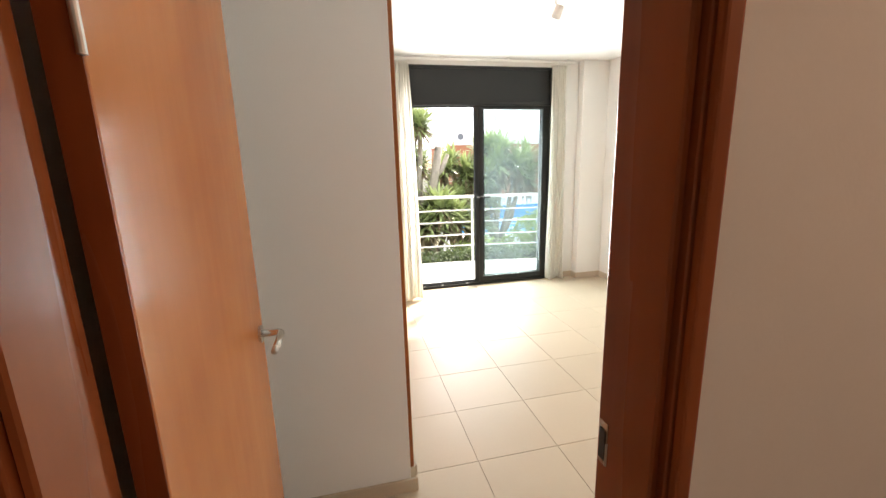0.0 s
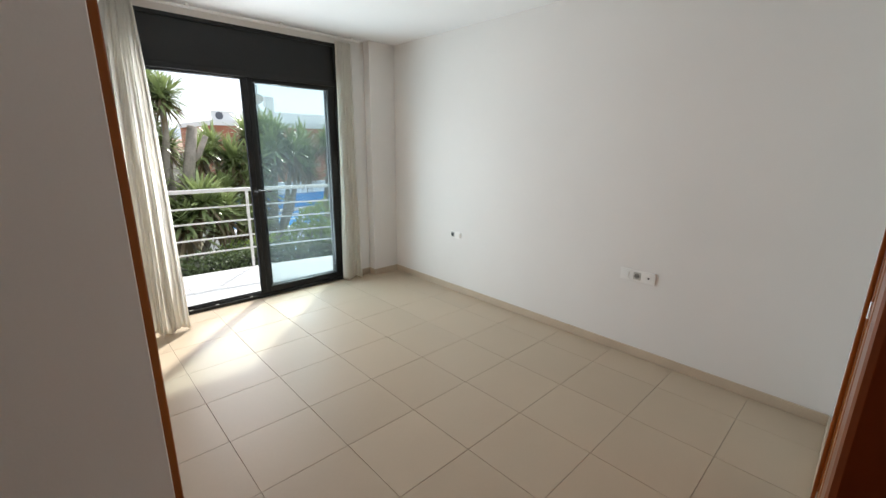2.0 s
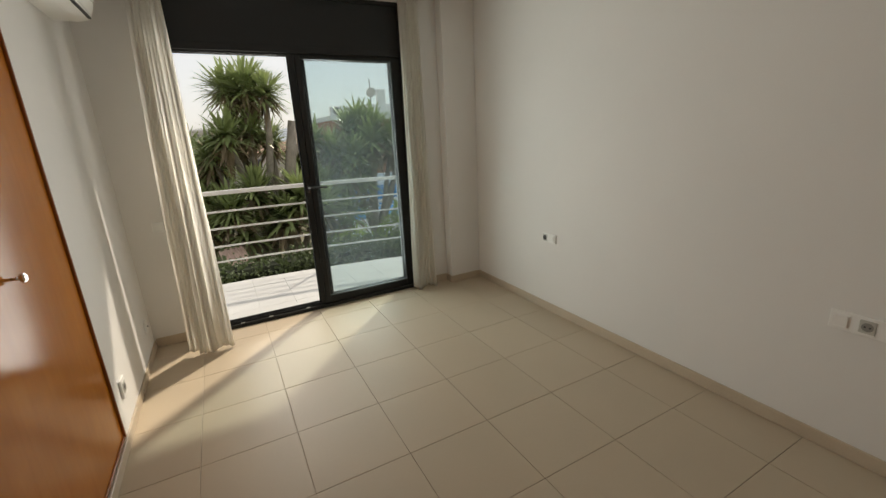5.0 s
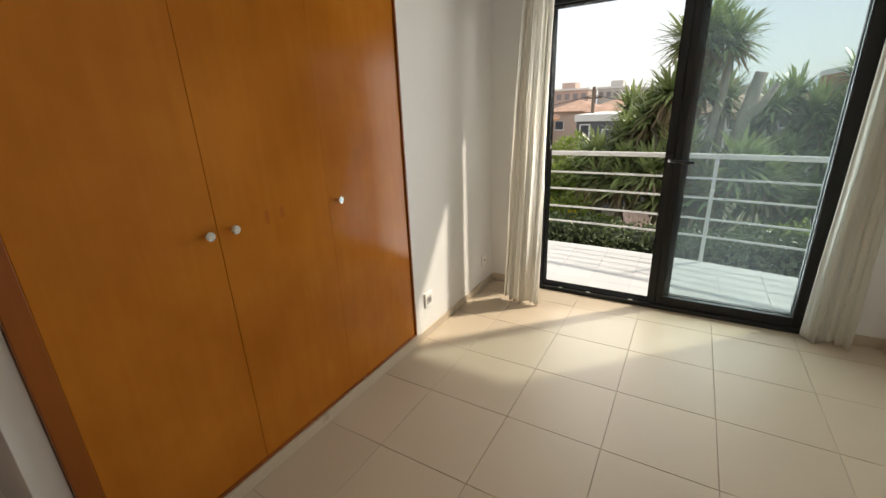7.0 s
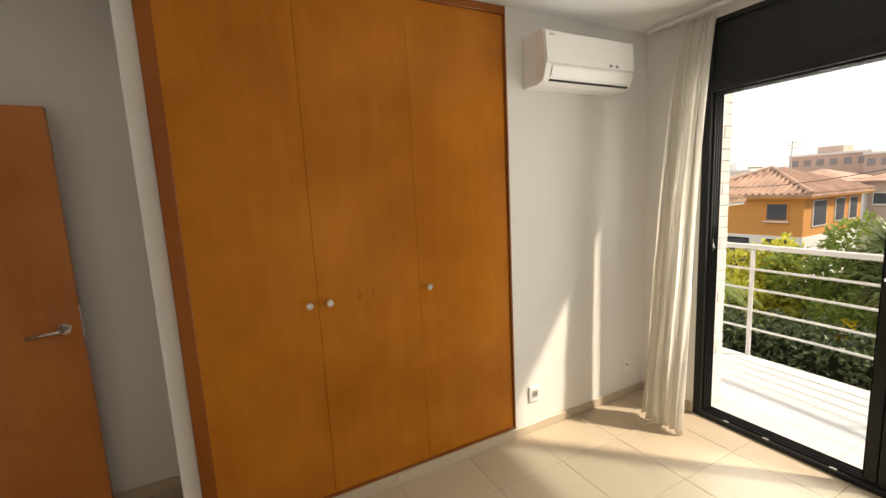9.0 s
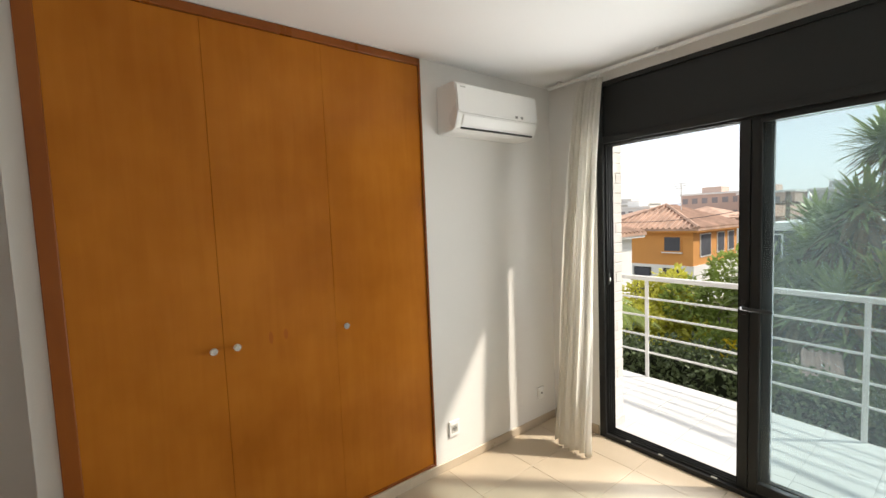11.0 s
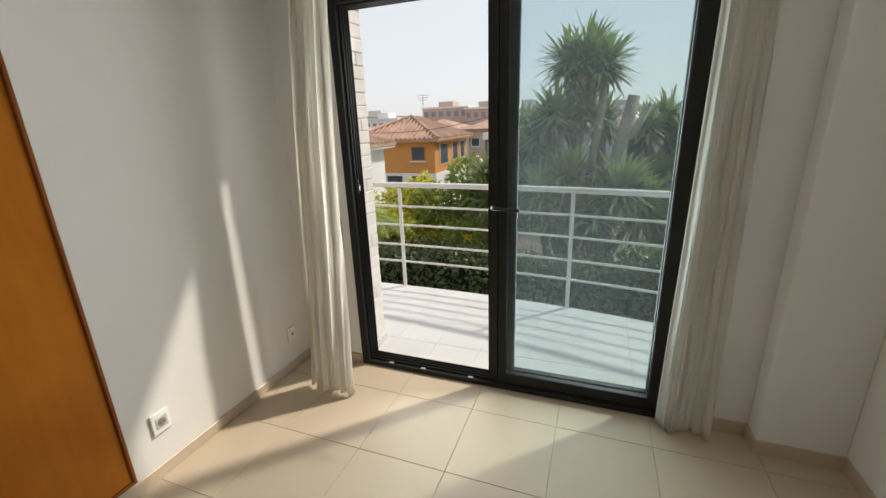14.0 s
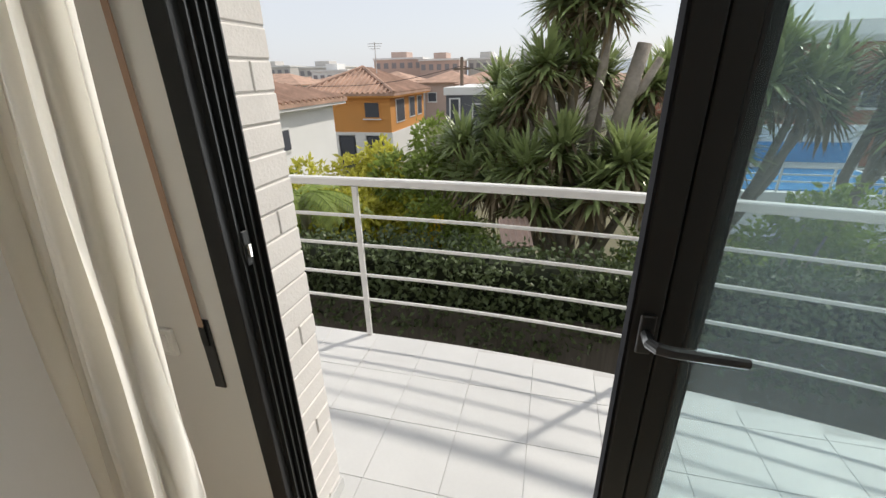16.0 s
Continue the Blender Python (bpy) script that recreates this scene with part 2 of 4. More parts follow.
def glass_mat():
    """Faintly green, slightly dusty pane."""
    m = bpy.data.materials.new("dusty_glass")
    m.use_nodes = True
    nt = m.node_tree
    nt.nodes.remove(nt.nodes["Principled BSDF"])
    out = nt.nodes["Material Output"]
    tp = nt.nodes.new("ShaderNodeBsdfTransparent")
    tp.inputs["Color"].default_value = (0.875, 0.920, 0.925, 1)
    gl = nt.nodes.new("ShaderNodeBsdfGlossy")
    gl.inputs["Roughness"].default_value = 0.02
    lw = nt.nodes.new("ShaderNodeLayerWeight")
    pw = nt.nodes.new("ShaderNodeMath")
    pw.operation = "POWER"
    pw.inputs[1].default_value = 4.0
    nt.links.new(lw.outputs["Facing"], pw.inputs[0])
    fr = nt.nodes.new("ShaderNodeMath")
    fr.operation = "MULTIPLY_ADD"
    fr.inputs[1].default_value = 0.5
    fr.inputs[2].default_value = 0.022
    nt.links.new(pw.outputs[0], fr.inputs[0])
    mx = nt.nodes.new("ShaderNodeMixShader")
    nt.links.new(fr.outputs[0], mx.inputs[0])
    nt.links.new(tp.outputs[0], mx.inputs[1])
    nt.links.new(gl.outputs[0], mx.inputs[2])
    dust = nt.nodes.new("ShaderNodeBsdfTranslucent")
    dust.inputs["Color"].default_value = (0.72, 0.82, 0.86, 1)
    ns = nt.nodes.new("ShaderNodeTexNoise")
    ns.inputs["Scale"].default_value = 2.5
    ns.inputs["Detail"].default_value = 8
    geo = nt.nodes.new("ShaderNodeNewGeometry")
    nt.links.new(geo.outputs["Position"], ns.inputs["Vector"])
    mr = nt.nodes.new("ShaderNodeMapRange")
    mr.inputs["To Min"].default_value = 0.004
    mr.inputs["To Max"].default_value = 0.010
    nt.links.new(ns.outputs["Fac"], mr.inputs["Value"])
    m2 = nt.nodes.new("ShaderNodeMixShader")
    nt.links.new(mr.outputs["Result"], m2.inputs[0])
    nt.links.new(mx.outputs[0], m2.inputs[1])
    nt.links.new(dust.outputs[0], m2.inputs[2])
    nt.links.new(m2.outputs[0], out.inputs["Surface"])
    return m


GLASS = glass_mat()

# ---------- plan ----------
XL = -2.863        # left wall and wardrobe front
XN = -3.49         # wall behind the open door
YB = -4.155         # back wall, room side
YH = -4.265         # back wall, hall side
YS = -2.988        # side of the wardrobe, seen from the door
ZC = 2.585          # ceiling
WX0, WX1, WZ = -2.462, -0.655, 2.515   # window opening
YO = 0.345          # outer face of the facade
ZB = -0.022         # balcony floor
DX0, DX1, DZ = -3.387, -2.728, 2.05   # doorway
HX0, HX1, HY0 = -4.3, -1.7, -6.4      # hall

floor = structure("floor", box(HX0, 0.0, HY0, 0.0, -0.2, -0.006), GROUT, "beige ceramic floor tiles in a square grid", "floor")

bm = box(0.0, 0.15, YB - 0.3, YO, -0.2, ZC + 0.1)
structure("wall_east", bm, WALL, "plain white painted plaster wall", "wall")

bm = box(-4.3, WX0, 0.0, 0.12, -0.2, ZC + 0.1)
box(WX1, 0.0, 0.0, 0.12, -0.2, ZC + 0.1, bm=bm)
box(WX0, WX1, 0.0, 0.12, WZ, ZC + 0.1, bm=bm)
structure("wall_north", bm, WALL, "white wall around the balcony door", "wall")
structure("pilaster", box(-0.33, 0.0, -0.112, -0.001, 0, ZC, bevel=0.003), WALL, "white painted pilaster in the room corner", "pilaster")

bm = box(XL - 0.12, XL, -1.195, 0.0, 0, ZC)
structure("wall_west", bm, WALL, "white wall between wardrobe and window", "wall")
bm = box(XN - 0.1, XL - 0.032, YS, -2.916, 0, ZC, bevel=0.002)
structure("wall_wardrobe_side", bm, WALL, "white wall closing the side of the wardrobe", "wall")
structure("wall_entry", box(XN - 0.12, XN, YB, YS, 0, ZC), WALL, "white wall behind the open door", "wall")
structure("wall_wardrobe_back", box(XN - 0.1, XN, -2.9, 0.0, 0, ZC), WALL, "white wall behind the wardrobe", "wall")

bm = box(HX0, DX0 - 0.03, YH, YB, 0, ZC)
box(DX1 + 0.03, -1.80, YH, YB, 0, ZC, bm=bm)
box(-1.0, 0.0, YH, YB, 0, ZC, bm=bm)
box(-1.80, -1.0, YH, YB, 2.08, ZC, bm=bm)
box(DX0 - 0.03, DX1 + 0.03, YH, YB, DZ + 0.03, ZC, bm=bm)
structure("wall_south", bm, WALL, "white wall with the room's door", "wall")

bm = box(HX0 - 0.1, HX0, HY0, YH, 0, ZC)
box(HX1, HX1 + 0.1, HY0, YH, 0, ZC, bm=bm)
box(HX0, HX1, HY0 - 0.1, HY0, 0, ZC, bm=bm)
structure("wall_hall", bm, WALL, "plain white hall walls", "wall")
structure("wall_behind_door", box(-1.7, 0.0, YH - 0.35, YH - 0.25, 0, ZC), WALL, "plain wall behind the closed inner door", "wall")
structure("ceiling", box(HX0 - 0.1, 0.15, HY0 - 0.1, 0.12, ZC, ZC + 0.1), CEIL, "smooth white painted ceiling", "ceiling")

# skirting
def skirt(name, x0, x1, y0, y1, h=0.07):
    structure(name, box(x0, x1, y0, y1, 0, h, bevel=0.003), SKIRT, "beige ceramic skirting tile along the wall", "baseboard")


T = 0.011
skirt("baseboard", -T, 0.0, YB + T, -0.112 - T)
skirt("baseboard", -0.33 - T, 0.0, -0.112 - T, -0.112)
skirt("baseboard", -0.33 - T, -0.33, -0.112, -T)
skirt("baseboard", WX1 + 0.005, -0.33, -T, 0.0)
skirt("baseboard", XL + T, WX0 - 0.005, -T, 0.0)
skirt("baseboard", XL, XL + T, -2.903, -T, 0.06)
skirt("baseboard", XN + T, XL, YS - T, YS)
skirt("baseboard", XN, XN + T, YB, YS)
skirt("baseboard", -0.97, -T, YB, YB + T)
skirt("baseboard", DX1 + 0.075, -1.825, YB, YB + T)

# ---------- doorway and doors ----------
def door_frame(name, x0, x1, z, label, m, proud=0.014, hall=0.062, rebate=0.045):
    d = thing(name, (x0, YB, 0), label, "door frame", kind="structure")
    o = Vector((x0, YB, 0))

    def put(nm, bm):
        bmesh.ops.translate(bm, verts=bm.verts, vec=-o)
        part(nm, bm, m, d)
    for s, x in ((-1, x0), (1, x1)):
        i, u = (x - 0.03, x) if s < 0 else (x, x + 0.03)
        put("jamb", box(i, u, YH, YB, 0, z + 0.03, bevel=0.002))
        # stop, with the rebate for the leaf
        k0, k1 = (x, x + 0.013) if s < 0 else (x - 0.013, x)
        put("stop", box(k0, k1, YH + 0.01, YB - rebate, 0, z, bevel=0.003))
        for yy0, yy1, cw in ((YB, YB + proud, 0.062), (YH - 0.014, YH, hall)):
            c0, c1 = (x - cw, x - 0.004) if s < 0 else (x + 0.004, x + cw)
            put("casing", box(c0, c1, yy0, yy1, 0, z + 0.062, bevel=0.004, seg=2))
    put("head_jamb", box(x0, x1, YH, YB, z, z + 0.03))
    for yy0, yy1 in ((YB, YB + proud), (YH - 0.014, YH)):
        put("head_casing", box(x0 - 0.004, x1 + 0.004, yy0, yy1, z + 0.004, z + 0.062, bevel=0.004))
    return d


df = door_frame("door_frame_1", DX0, DX1, DZ, "dark reddish wooden door frame with casings", JAMB, 0.038, 0.027, 0.012)
bm = box(DX1 + 0.0012 - DX0, DX1 + 0.0045 - DX0, 0.010, 0.030, 1.03, 1.105, bevel=0.001)
sp = part("strike_plate", bm, STEEL, df, "steel strike plate")
part("strike_hole", box(DX1 - 0.0004 - DX0, DX1 + 0.0014 - DX0, 0.013, 0.027, 1.04, 1.092), BLACK, sp)
door_frame("door_frame_2", -1.76, -1.035, DZ, "orange-brown wooden door frame in the back wall", VENEER_DARK)


def leaf_door(name, w, label, parent_m, lever=True):
    """Hinge at the origin, leaf along +x, its face towards -y."""
    d = tagged(new(name), label, "door", "", "structure")
    d.matrix_world = parent_m
    part("leaf", box(0.0, w, 0.0, 0.038, 0.008, DZ - 0.004, bevel=0.003, seg=2), DOORWOOD, d)
    # thin strip over the hinge edge, darker than the leaf
    part("edge_strip", box(-0.002, -0.0003, 0.001, 0.037, 0.01, DZ - 0.006), JAMB, d, "dark strip along the hinge edge")
    for z in (0.22, 1.0, 1.66):
        part("hinge", rod((-0.005, -0.001, z - 0.03), (-0.005, -0.001, z + 0.03), 0.005), STEEL, d, "steel hinge")
    for s, y0 in ((-1, 0.0), (1, 0.038)) if lever else ():
        h = part("handle", rod((w - 0.06, y0, 1.03), (w - 0.06, y0 + s * 0.009, 1.03), 0.026, seg=24, bevel=0.002), STEEL, d, "brushed steel lever handle", smooth=False)
        pts = [(w - 0.06, y0 + s * 0.008, 1.03), (w - 0.06, y0 + s * 0.05, 1.03), (w - 0.064, y0 + s * 0.058, 1.03), (w - 0.075, y0 + s * 0.061, 1.03),
               (w - 0.12, y0 + s * 0.06, 1.028), (w - 0.18, y0 + s * 0.055, 1.022)]
        part("lever", tube(pts, [0.010, 0.010, 0.0105, 0.0105, 0.0095, 0.009], seg=12), STEEL, h, smooth=True)
    lk = part("latch", box(w - 0.0005, w + 0.002, 0.008, 0.030, 0.93, 1.13), STEEL, d)
    part("latch_bolt", box(w + 0.002, w + 0.010, 0.013, 0.025, 1.02, 1.04, bevel=0.002), STEEL, lk)
    return d


leaf_door("door_1", 0.736, "orange-brown veneered door standing wide open", pose(-3.351, -4.094, 0, 0, 0, 91.5))
leaf_door("door_2", 0.717, "closed orange-brown veneered inner door", pose(-1.039, YB - 0.004, 0, 0, 0, 180), False)

# ---------- window ----------
FY0, FY1 = 0.0, 0.118
win = thing("window_1", (WX0, 0, 0), "dark aluminium sliding balcony door, one half open", "window", kind="structure")


def wpart(nm, bm, m=ALU, parent=None, label=""):
    bmesh.ops.translate(bm, verts=bm.verts, vec=(-WX0, 0, 0))
    return part(nm, bm, m, parent or win, label)


wpart("frame_jamb", box(WX0, WX0 + 0.048, FY0 - 0.004, FY1, 0.0, WZ, bevel=0.002))
wpart("frame_jamb", box(WX1 - 0.03, WX1, FY0 - 0.004, FY1, 0.0, WZ, bevel=0.002))
wpart("frame_sill", box(WX0 + 0.048, WX1 - 0.03, FY0 - 0.004, FY1, 0.0, 0.03, bevel=0.002))
wpart("frame_head", box(WX0 + 0.048, WX1 - 0.03, FY0 - 0.004, FY1, 2.10, 2.145, bevel=0.002))
wpart("shutter_box", box(WX0 + 0.048, WX1 - 0.03, FY0 + 0.012, FY1, 2.145, WZ - 0.03, bevel=0.002), ALU, None, "dark roller shutter box panel")
wpart("shutter_box_trim", box(WX0 + 0.048, WX1 - 0.03, FY0 - 0.004, FY1, WZ - 0.03, WZ, bevel=0.002))
for y in (0.022, 0.048, 0.072, 0.098):      # track ribs
    wpart("track_rib", box(WX0 + 0.048, WX1 - 0.03, y, y + 0.004, 0.03, 0.044))
    wpart("side_rib", box(WX0 + 0.048, WX0 + 0.062, y, y + 0.004, 0.044, 2.10))
    wpart("head_rib", box(WX0 + 0.062, WX1 - 0.03, y, y + 0.004, 2.086, 2.10))
ct = wpart("catch", box(WX0 + 0.062, WX0 + 0.068, 0.027, 0.045, 1.12, 1.20, bevel=0.002), ALU, None, "small dark catch with a steel tongue")
wpart("catch_tongue", box(WX0 + 0.068, WX0 + 0.075, 0.032, 0.040, 1.14, 1.17, bevel=0.001), STEEL, ct)
for x in (-2.27, -2.05, -1.74):
    wpart("drain_cap", box(x, x + 0.03, 0.005, 0.02, 0.0305, 0.034), GREYPL)


def sash(nm, x0, x1, y0, y1, handle):
    """A sliding leaf: wide meeting stile with a groove, thinner stile at the jamb, rails and pane."""
    zt, zb = 2.088, 0.045
    s = wpart(nm, box(x0, x0 + 0.046, y0, y1, zb, zt, bevel=0.004, seg=2))
    wpart("stile", box(x0 + 0.049, x0 + 0.090, y0 + 0.004, y1, zb, zt, bevel=0.004, seg=2), ALU, s)
    wpart("stile", box(x1 - 0.080, x1, y0, y1, zb, zt, bevel=0.004, seg=2), ALU, s)
    wpart("bottom_rail", box(x0 + 0.090, x1 - 0.080, y0, y1, zb, 0.098, bevel=0.003), ALU, s)
    wpart("top_rail", box(x0 + 0.090, x1 - 0.080, y0, y1, 2.062, zt, bevel=0.003), ALU, s)
    # matt black strip added to cover the lamp's bright reflection on this edge
    wpart("glint_strip", box(x0 - 0.005, x0, y0 + 0.001, y1 - 0.001, 0.05, zt - 0.005), EDGE_BLACK, s, "matt black strip added to keep the edge dark")
    ym = (y0 + y1) / 2
    wpart("pane", box(x0 + 0.08, x1 - 0.076, ym - 0.002, ym + 0.002, 0.093, 2.067), GLASS, s, "dusty greenish glass pane")
    for q0, q1 in ((x0 + 0.090, x0 + 0.095), (x1 - 0.085, x1 - 0.080)):
        wpart("gasket", box(q0, q1, y0 + 0.006, y1 - 0.006, 0.098, 2.062), RUBBER, s)
    if handle:
        hx = x0 + 0.024
        h = wpart("handle", box(hx - 0.013, hx + 0.013, y0 - 0.008, y0, 1.035, 1.115, bevel=0.004, seg=2), BLACK, s, "black lever handle")
        bmh = tube([(hx, y0 - 0.006, 1.078), (hx, y0 - 0.036, 1.078), (hx + 0.010, y0 - 0.048, 1.078), (hx + 0.03, y0 - 0.052, 1.077), (hx + 0.142, y0 - 0.050, 1.072)],
                   [0.010, 0.010, 0.0105, 0.010, 0.0095], seg=10)
        wpart("lever", bmh, BLACK, h)
    return s


sash("sash", -1.610, WX1 - 0.031, 0.014, 0.052, True)
sash("sash", -1.572, WX1 - 0.033, 0.064, 0.102, False)

# shutter strap with its winder, on the wall beside the window
st = thing("shutter_strap", (-2.531, -0.001, 0.785), "brown shutter strap with a recessed dark winder plate", "shutter strap")
part("strap", box(-0.008, 0.008, -0.012, -0.010, 0.18, 1.36), TAPE, st, "woven brown strap")
wp = part("winder_plate", box(-0.016, 0.016, -0.006, 0.0, 0.0, 0.20, bevel=0.002), BLACK, st, "dark winder plate")
part("winder_slot", box(-0.009, 0.009, -0.012, -0.006, 0.13, 0.185, bevel=0.001), ALU, wp)
part("guide", box(-0.013, 0.013, -0.016, 0.0, 1.35, 1.42, bevel=0.003), GREYPL, st)

# ---------- wardrobe ----------
wr = thing("wardrobe", (XL, -2.9, 0), "built-in orange-brown veneered wardrobe with three doors", "wardrobe")
WY0, WY1 = -2.915, -1.196


def ward(nm, bm, m, parent=None, label="", smooth=False):
    bmesh.ops.translate(bm, verts=bm.verts, vec=(-XL, 2.9, 0))
    return part(nm, bm, m, parent or wr, label, smooth)


ward("stile", box(XL - 0.05, XL - 0.006, WY0, -2.858, 0.062, ZC - 0.003, bevel=0.003), VENEER_DARK)
ward("stile", box(XL - 0.05, XL + 0.003, -1.210, WY1, 0.062, ZC - 0.003, bevel=0.003), VENEER_DARK)
ward("top_rail", box(XL - 0.05, XL + 0.003, -2.858, -1.210, ZC - 0.045, ZC - 0.003, bevel=0.003), VENEER_DARK)
ward("bottom_rail", box(XL - 0.05, XL, -2.858, -1.210, 0.061, 0.074, bevel=0.002), VENEER_DARK)
# black sheet stands in for the shade behind the door seams
ward("inside_shade", box(XL - 0.06, XL - 0.05, WY0, WY1, 0.062, ZC - 0.003), BLACK)
ward("plinth", box(XL - 0.05, XL - 0.001, WY0, WY1, 0.0, 0.061), SKIRT)
seams = (-2.858, -2.340, -1.804, -1.210)
for i, ky in enumerate((-2.385, -2.290, -1.758)):
    dr = ward("door", box(XL - 0.03, XL - 0.008 + (0.001 if i == 1 else 0), seams[i] + 0.0005, seams[i + 1] - 0.0005, 0.076, ZC - 0.047, bevel=0.001), VENEER)
    k = ward("knob", rod((XL - 0.008, ky, 1.078), (XL + 0.016, ky, 1.078), 0.005, seg=14), KNOB, dr, "round nickel knob", True)
    bmk = rod((XL + 0.014, ky, 1.078), (XL + 0.030, ky, 1.078), 0.016, seg=24, bevel=0.004)
    ward("knob_head", bmk, KNOB, k)

# faint marks left on the lacquer of the middle door
MARK = wood("worn_lacquer", (0.33, 0.088, 0.011), (0.44, 0.135, 0.019), rough=0.4, coat=0.0, spec=0.08)
for my, mz, mh in ((-2.135, 1.085, 0.030), (-2.065, 1.090, 0.026)):
    bm = bmesh.new()
    bmesh.ops.create_circle(bm, cap_ends=True, segments=18, radius=1.0)
    bmesh.ops.transform(bm, verts=bm.verts, matrix=Matrix(((0, 0, 1, XL - 0.0066), (0.010, 0, 0, my), (0, mh, 0, mz), (0, 0, 0, 1))))
    ward("worn_mark", bm, MARK)

# ---------- curtains ----------
def curtain(name, top, bottom, folds, amp_top, amp_bot, z0, z1, lean, label, phase=0.0):
    """A gathered curtain: a folded sheet between a top line and a bottom line."""
    cols, rows = folds * 14, 60
    verts, faces = [], []
    t0, t1, b0, b1 = (Vector(v) for v in (*top, *bottom))
    for j in range(rows + 1):
        v = j / rows
        z = z1 + (z0 - z1) * v
        sh = v ** lean
        for i in range(cols + 1):
            u = i / cols
            p = (t0.lerp(t1, u)).lerp(b0.lerp(b1, u), sh)
            d = (t1 - t0).lerp(b1 - b0, sh).normalized()
            n = Vector((-d.y, d.x))
            am = amp_top + (amp_bot - amp_top) * v
            uw = u + 0.05 * noise.noise(Vector((u * 4, v * 1.1, phase + 6)))
            w = 0.62 * math.sin(2 * math.pi * folds * uw + phase + 0.9 * math.sin(3.1 * v + 7 * u)) + 0.35 * math.sin(4 * math.pi * folds * uw * 0.73 + 2.0 + 2 * v)
            w += 0.9 * noise.noise(Vector((u * 5, v * 1.6, phase))) + 0.5 * noise.noise(Vector((u * 13, v * 3.0, phase + 4)))
            w += 0.42 * noise.noise(Vector((u * 34, v * 2.6, phase + 9))) + 0.26 * noise.noise(Vector((u * 60 + 3 * v, v * 7.0, phase + 2)))
            q = p + n * (w * am) + d * (0.35 * am * math.cos(2 * math.pi * folds * u + phase))
            edge = 0.018 * math.sin(9 * u + phase) + 0.012 * noise.noise(Vector((u * 9, 3, phase)))
            verts.append((q.x, q.y, z + edge * (v ** 6)))
    for j in range(rows):
        for i in range(cols):
            k = j * (cols + 1) + i
            faces.append((k, k + 1, k + cols + 2, k + cols + 1))
    c = thing(name, (top[0][0], top[0][1], 0), label, "curtain")
    me = bpy.data.meshes.new("fabric")
    me.from_pydata([(x - top[0][0], y - top[0][1], z) for x, y, z in verts], [], faces)
    me.materials.append(CLOTH)
    for p in me.polygons:
        p.use_smooth = True
    f = new("fabric", me)
    f.parent = c
    so = f.modifiers.new("thickness", "SOLIDIFY")
    so.thickness = 0.0015
    # gathered heading band with its hooks
    for i in range(6):
        u = (i + 0.5) / 6
        p = t0.lerp(t1, u)
        part("hook", tube([(p.x - top[0][0], p.y - top[0][1], z1 - 0.01), (p.x - top[0][0], p.y - top[0][1] - 0.004, z1 + 0.02), (p.x - top[0][0], p.y - top[0][1], z1 + 0.035)], 0.002, seg=6), PLASTIC, c)
    return c


curtain("curtain", ((-2.520, -0.105), (-2.362, -0.085)), ((-2.625, -0.325), (-2.345, -0.335)), 9, 0.015, 0.032, 0.02, 2.52, 0.62,
        "sheer cream cotton curtain gathered beside the open door", 0.6)
curtain("curtain", ((-0.705, -0.085), (-0.535, -0.085)), ((-0.735, -0.085), (-0.495, -0.095)), 6, 0.014, 0.019, 0.02, 2.52, 1.2,
        "cream cotton curtain hanging in folds beside the window", 2.1)

cr = thing("curtain_rail", (-1.6, -0.082, ZC - 0.03), "white ceiling curtain rail above the window", "curtain rail")
part("rail", box(-1.18, 1.16, -0.012, 0.012, -0.006, 0.012, bevel=0.003), PLASTIC, cr)
for x in (-1.1, -0.4, 0.35, 1.08):
    part("bracket", box(x - 0.012, x + 0.012, -0.016, 0.080, 0.012, 0.029, bevel=0.002), PLASTIC, cr)
part("end_cap", box(-1.2, -1.18, -0.014, 0.014, -0.008, 0.014, bevel=0.003), PLASTIC, cr)
part("end_cap", box(1.16, 1.18, -0.014, 0.014, -0.008, 0.014, bevel=0.003), PLASTIC, cr)

# ---------- fixtures ----------
ac = thing("air_conditioner", (XL, -0.73, 2.145), "white split air conditioner high on the wall", "air conditioner")
prof = [(0.0, 0.0), (0.11, 0.0), (0.165, 0.012), (0.172, 0.024), (0.190, 0.075), (0.196, 0.098), (0.192, 0.20), (0.176, 0.272), (0.155, 0.285), (0.0, 0.285)]
AW = 0.35
bm = bmesh.new()
ends = []
for y in (-AW, AW):
    ends.append([bm.verts.new((x, y, z)) for x, z in prof])
for i in range(len(prof)):
    j = (i + 1) % len(prof)
    bm.faces.new((ends[0][i], ends[0][j], ends[1][j], ends[1][i]))
bm.faces.new(ends[0])
bm.faces.new(ends[1][::-1])
bmesh.ops.bevel(bm, geom=bm.edges[:], offset=0.005, segments=2, affect="EDGES")
part("body", bm, PLASTIC, ac)
fp = part("front_panel", box(-0.003, 0.003, -AW + 0.004, AW - 0.004, -0.082, 0.082, bevel=0.002), PLASTIC, ac)
fp.matrix_basis = pose(0.1935, 0, 0.186, 0, -5.2, 0)
part("panel_joint", box(0.176, 0.1968, -AW + 0.006, AW - 0.006, 0.0990, 0.1010), GREYPL, ac, "thin shadow joint below the front panel")
fl = part("air_flap", box(-0.003, 0.003, -AW + 0.045, AW - 0.03, -0.030, 0.030, bevel=0.002), PLASTIC, ac, "white air outlet flap")
fl.matrix_basis = pose(0.1875, 0, 0.061, 0, 19, 0)
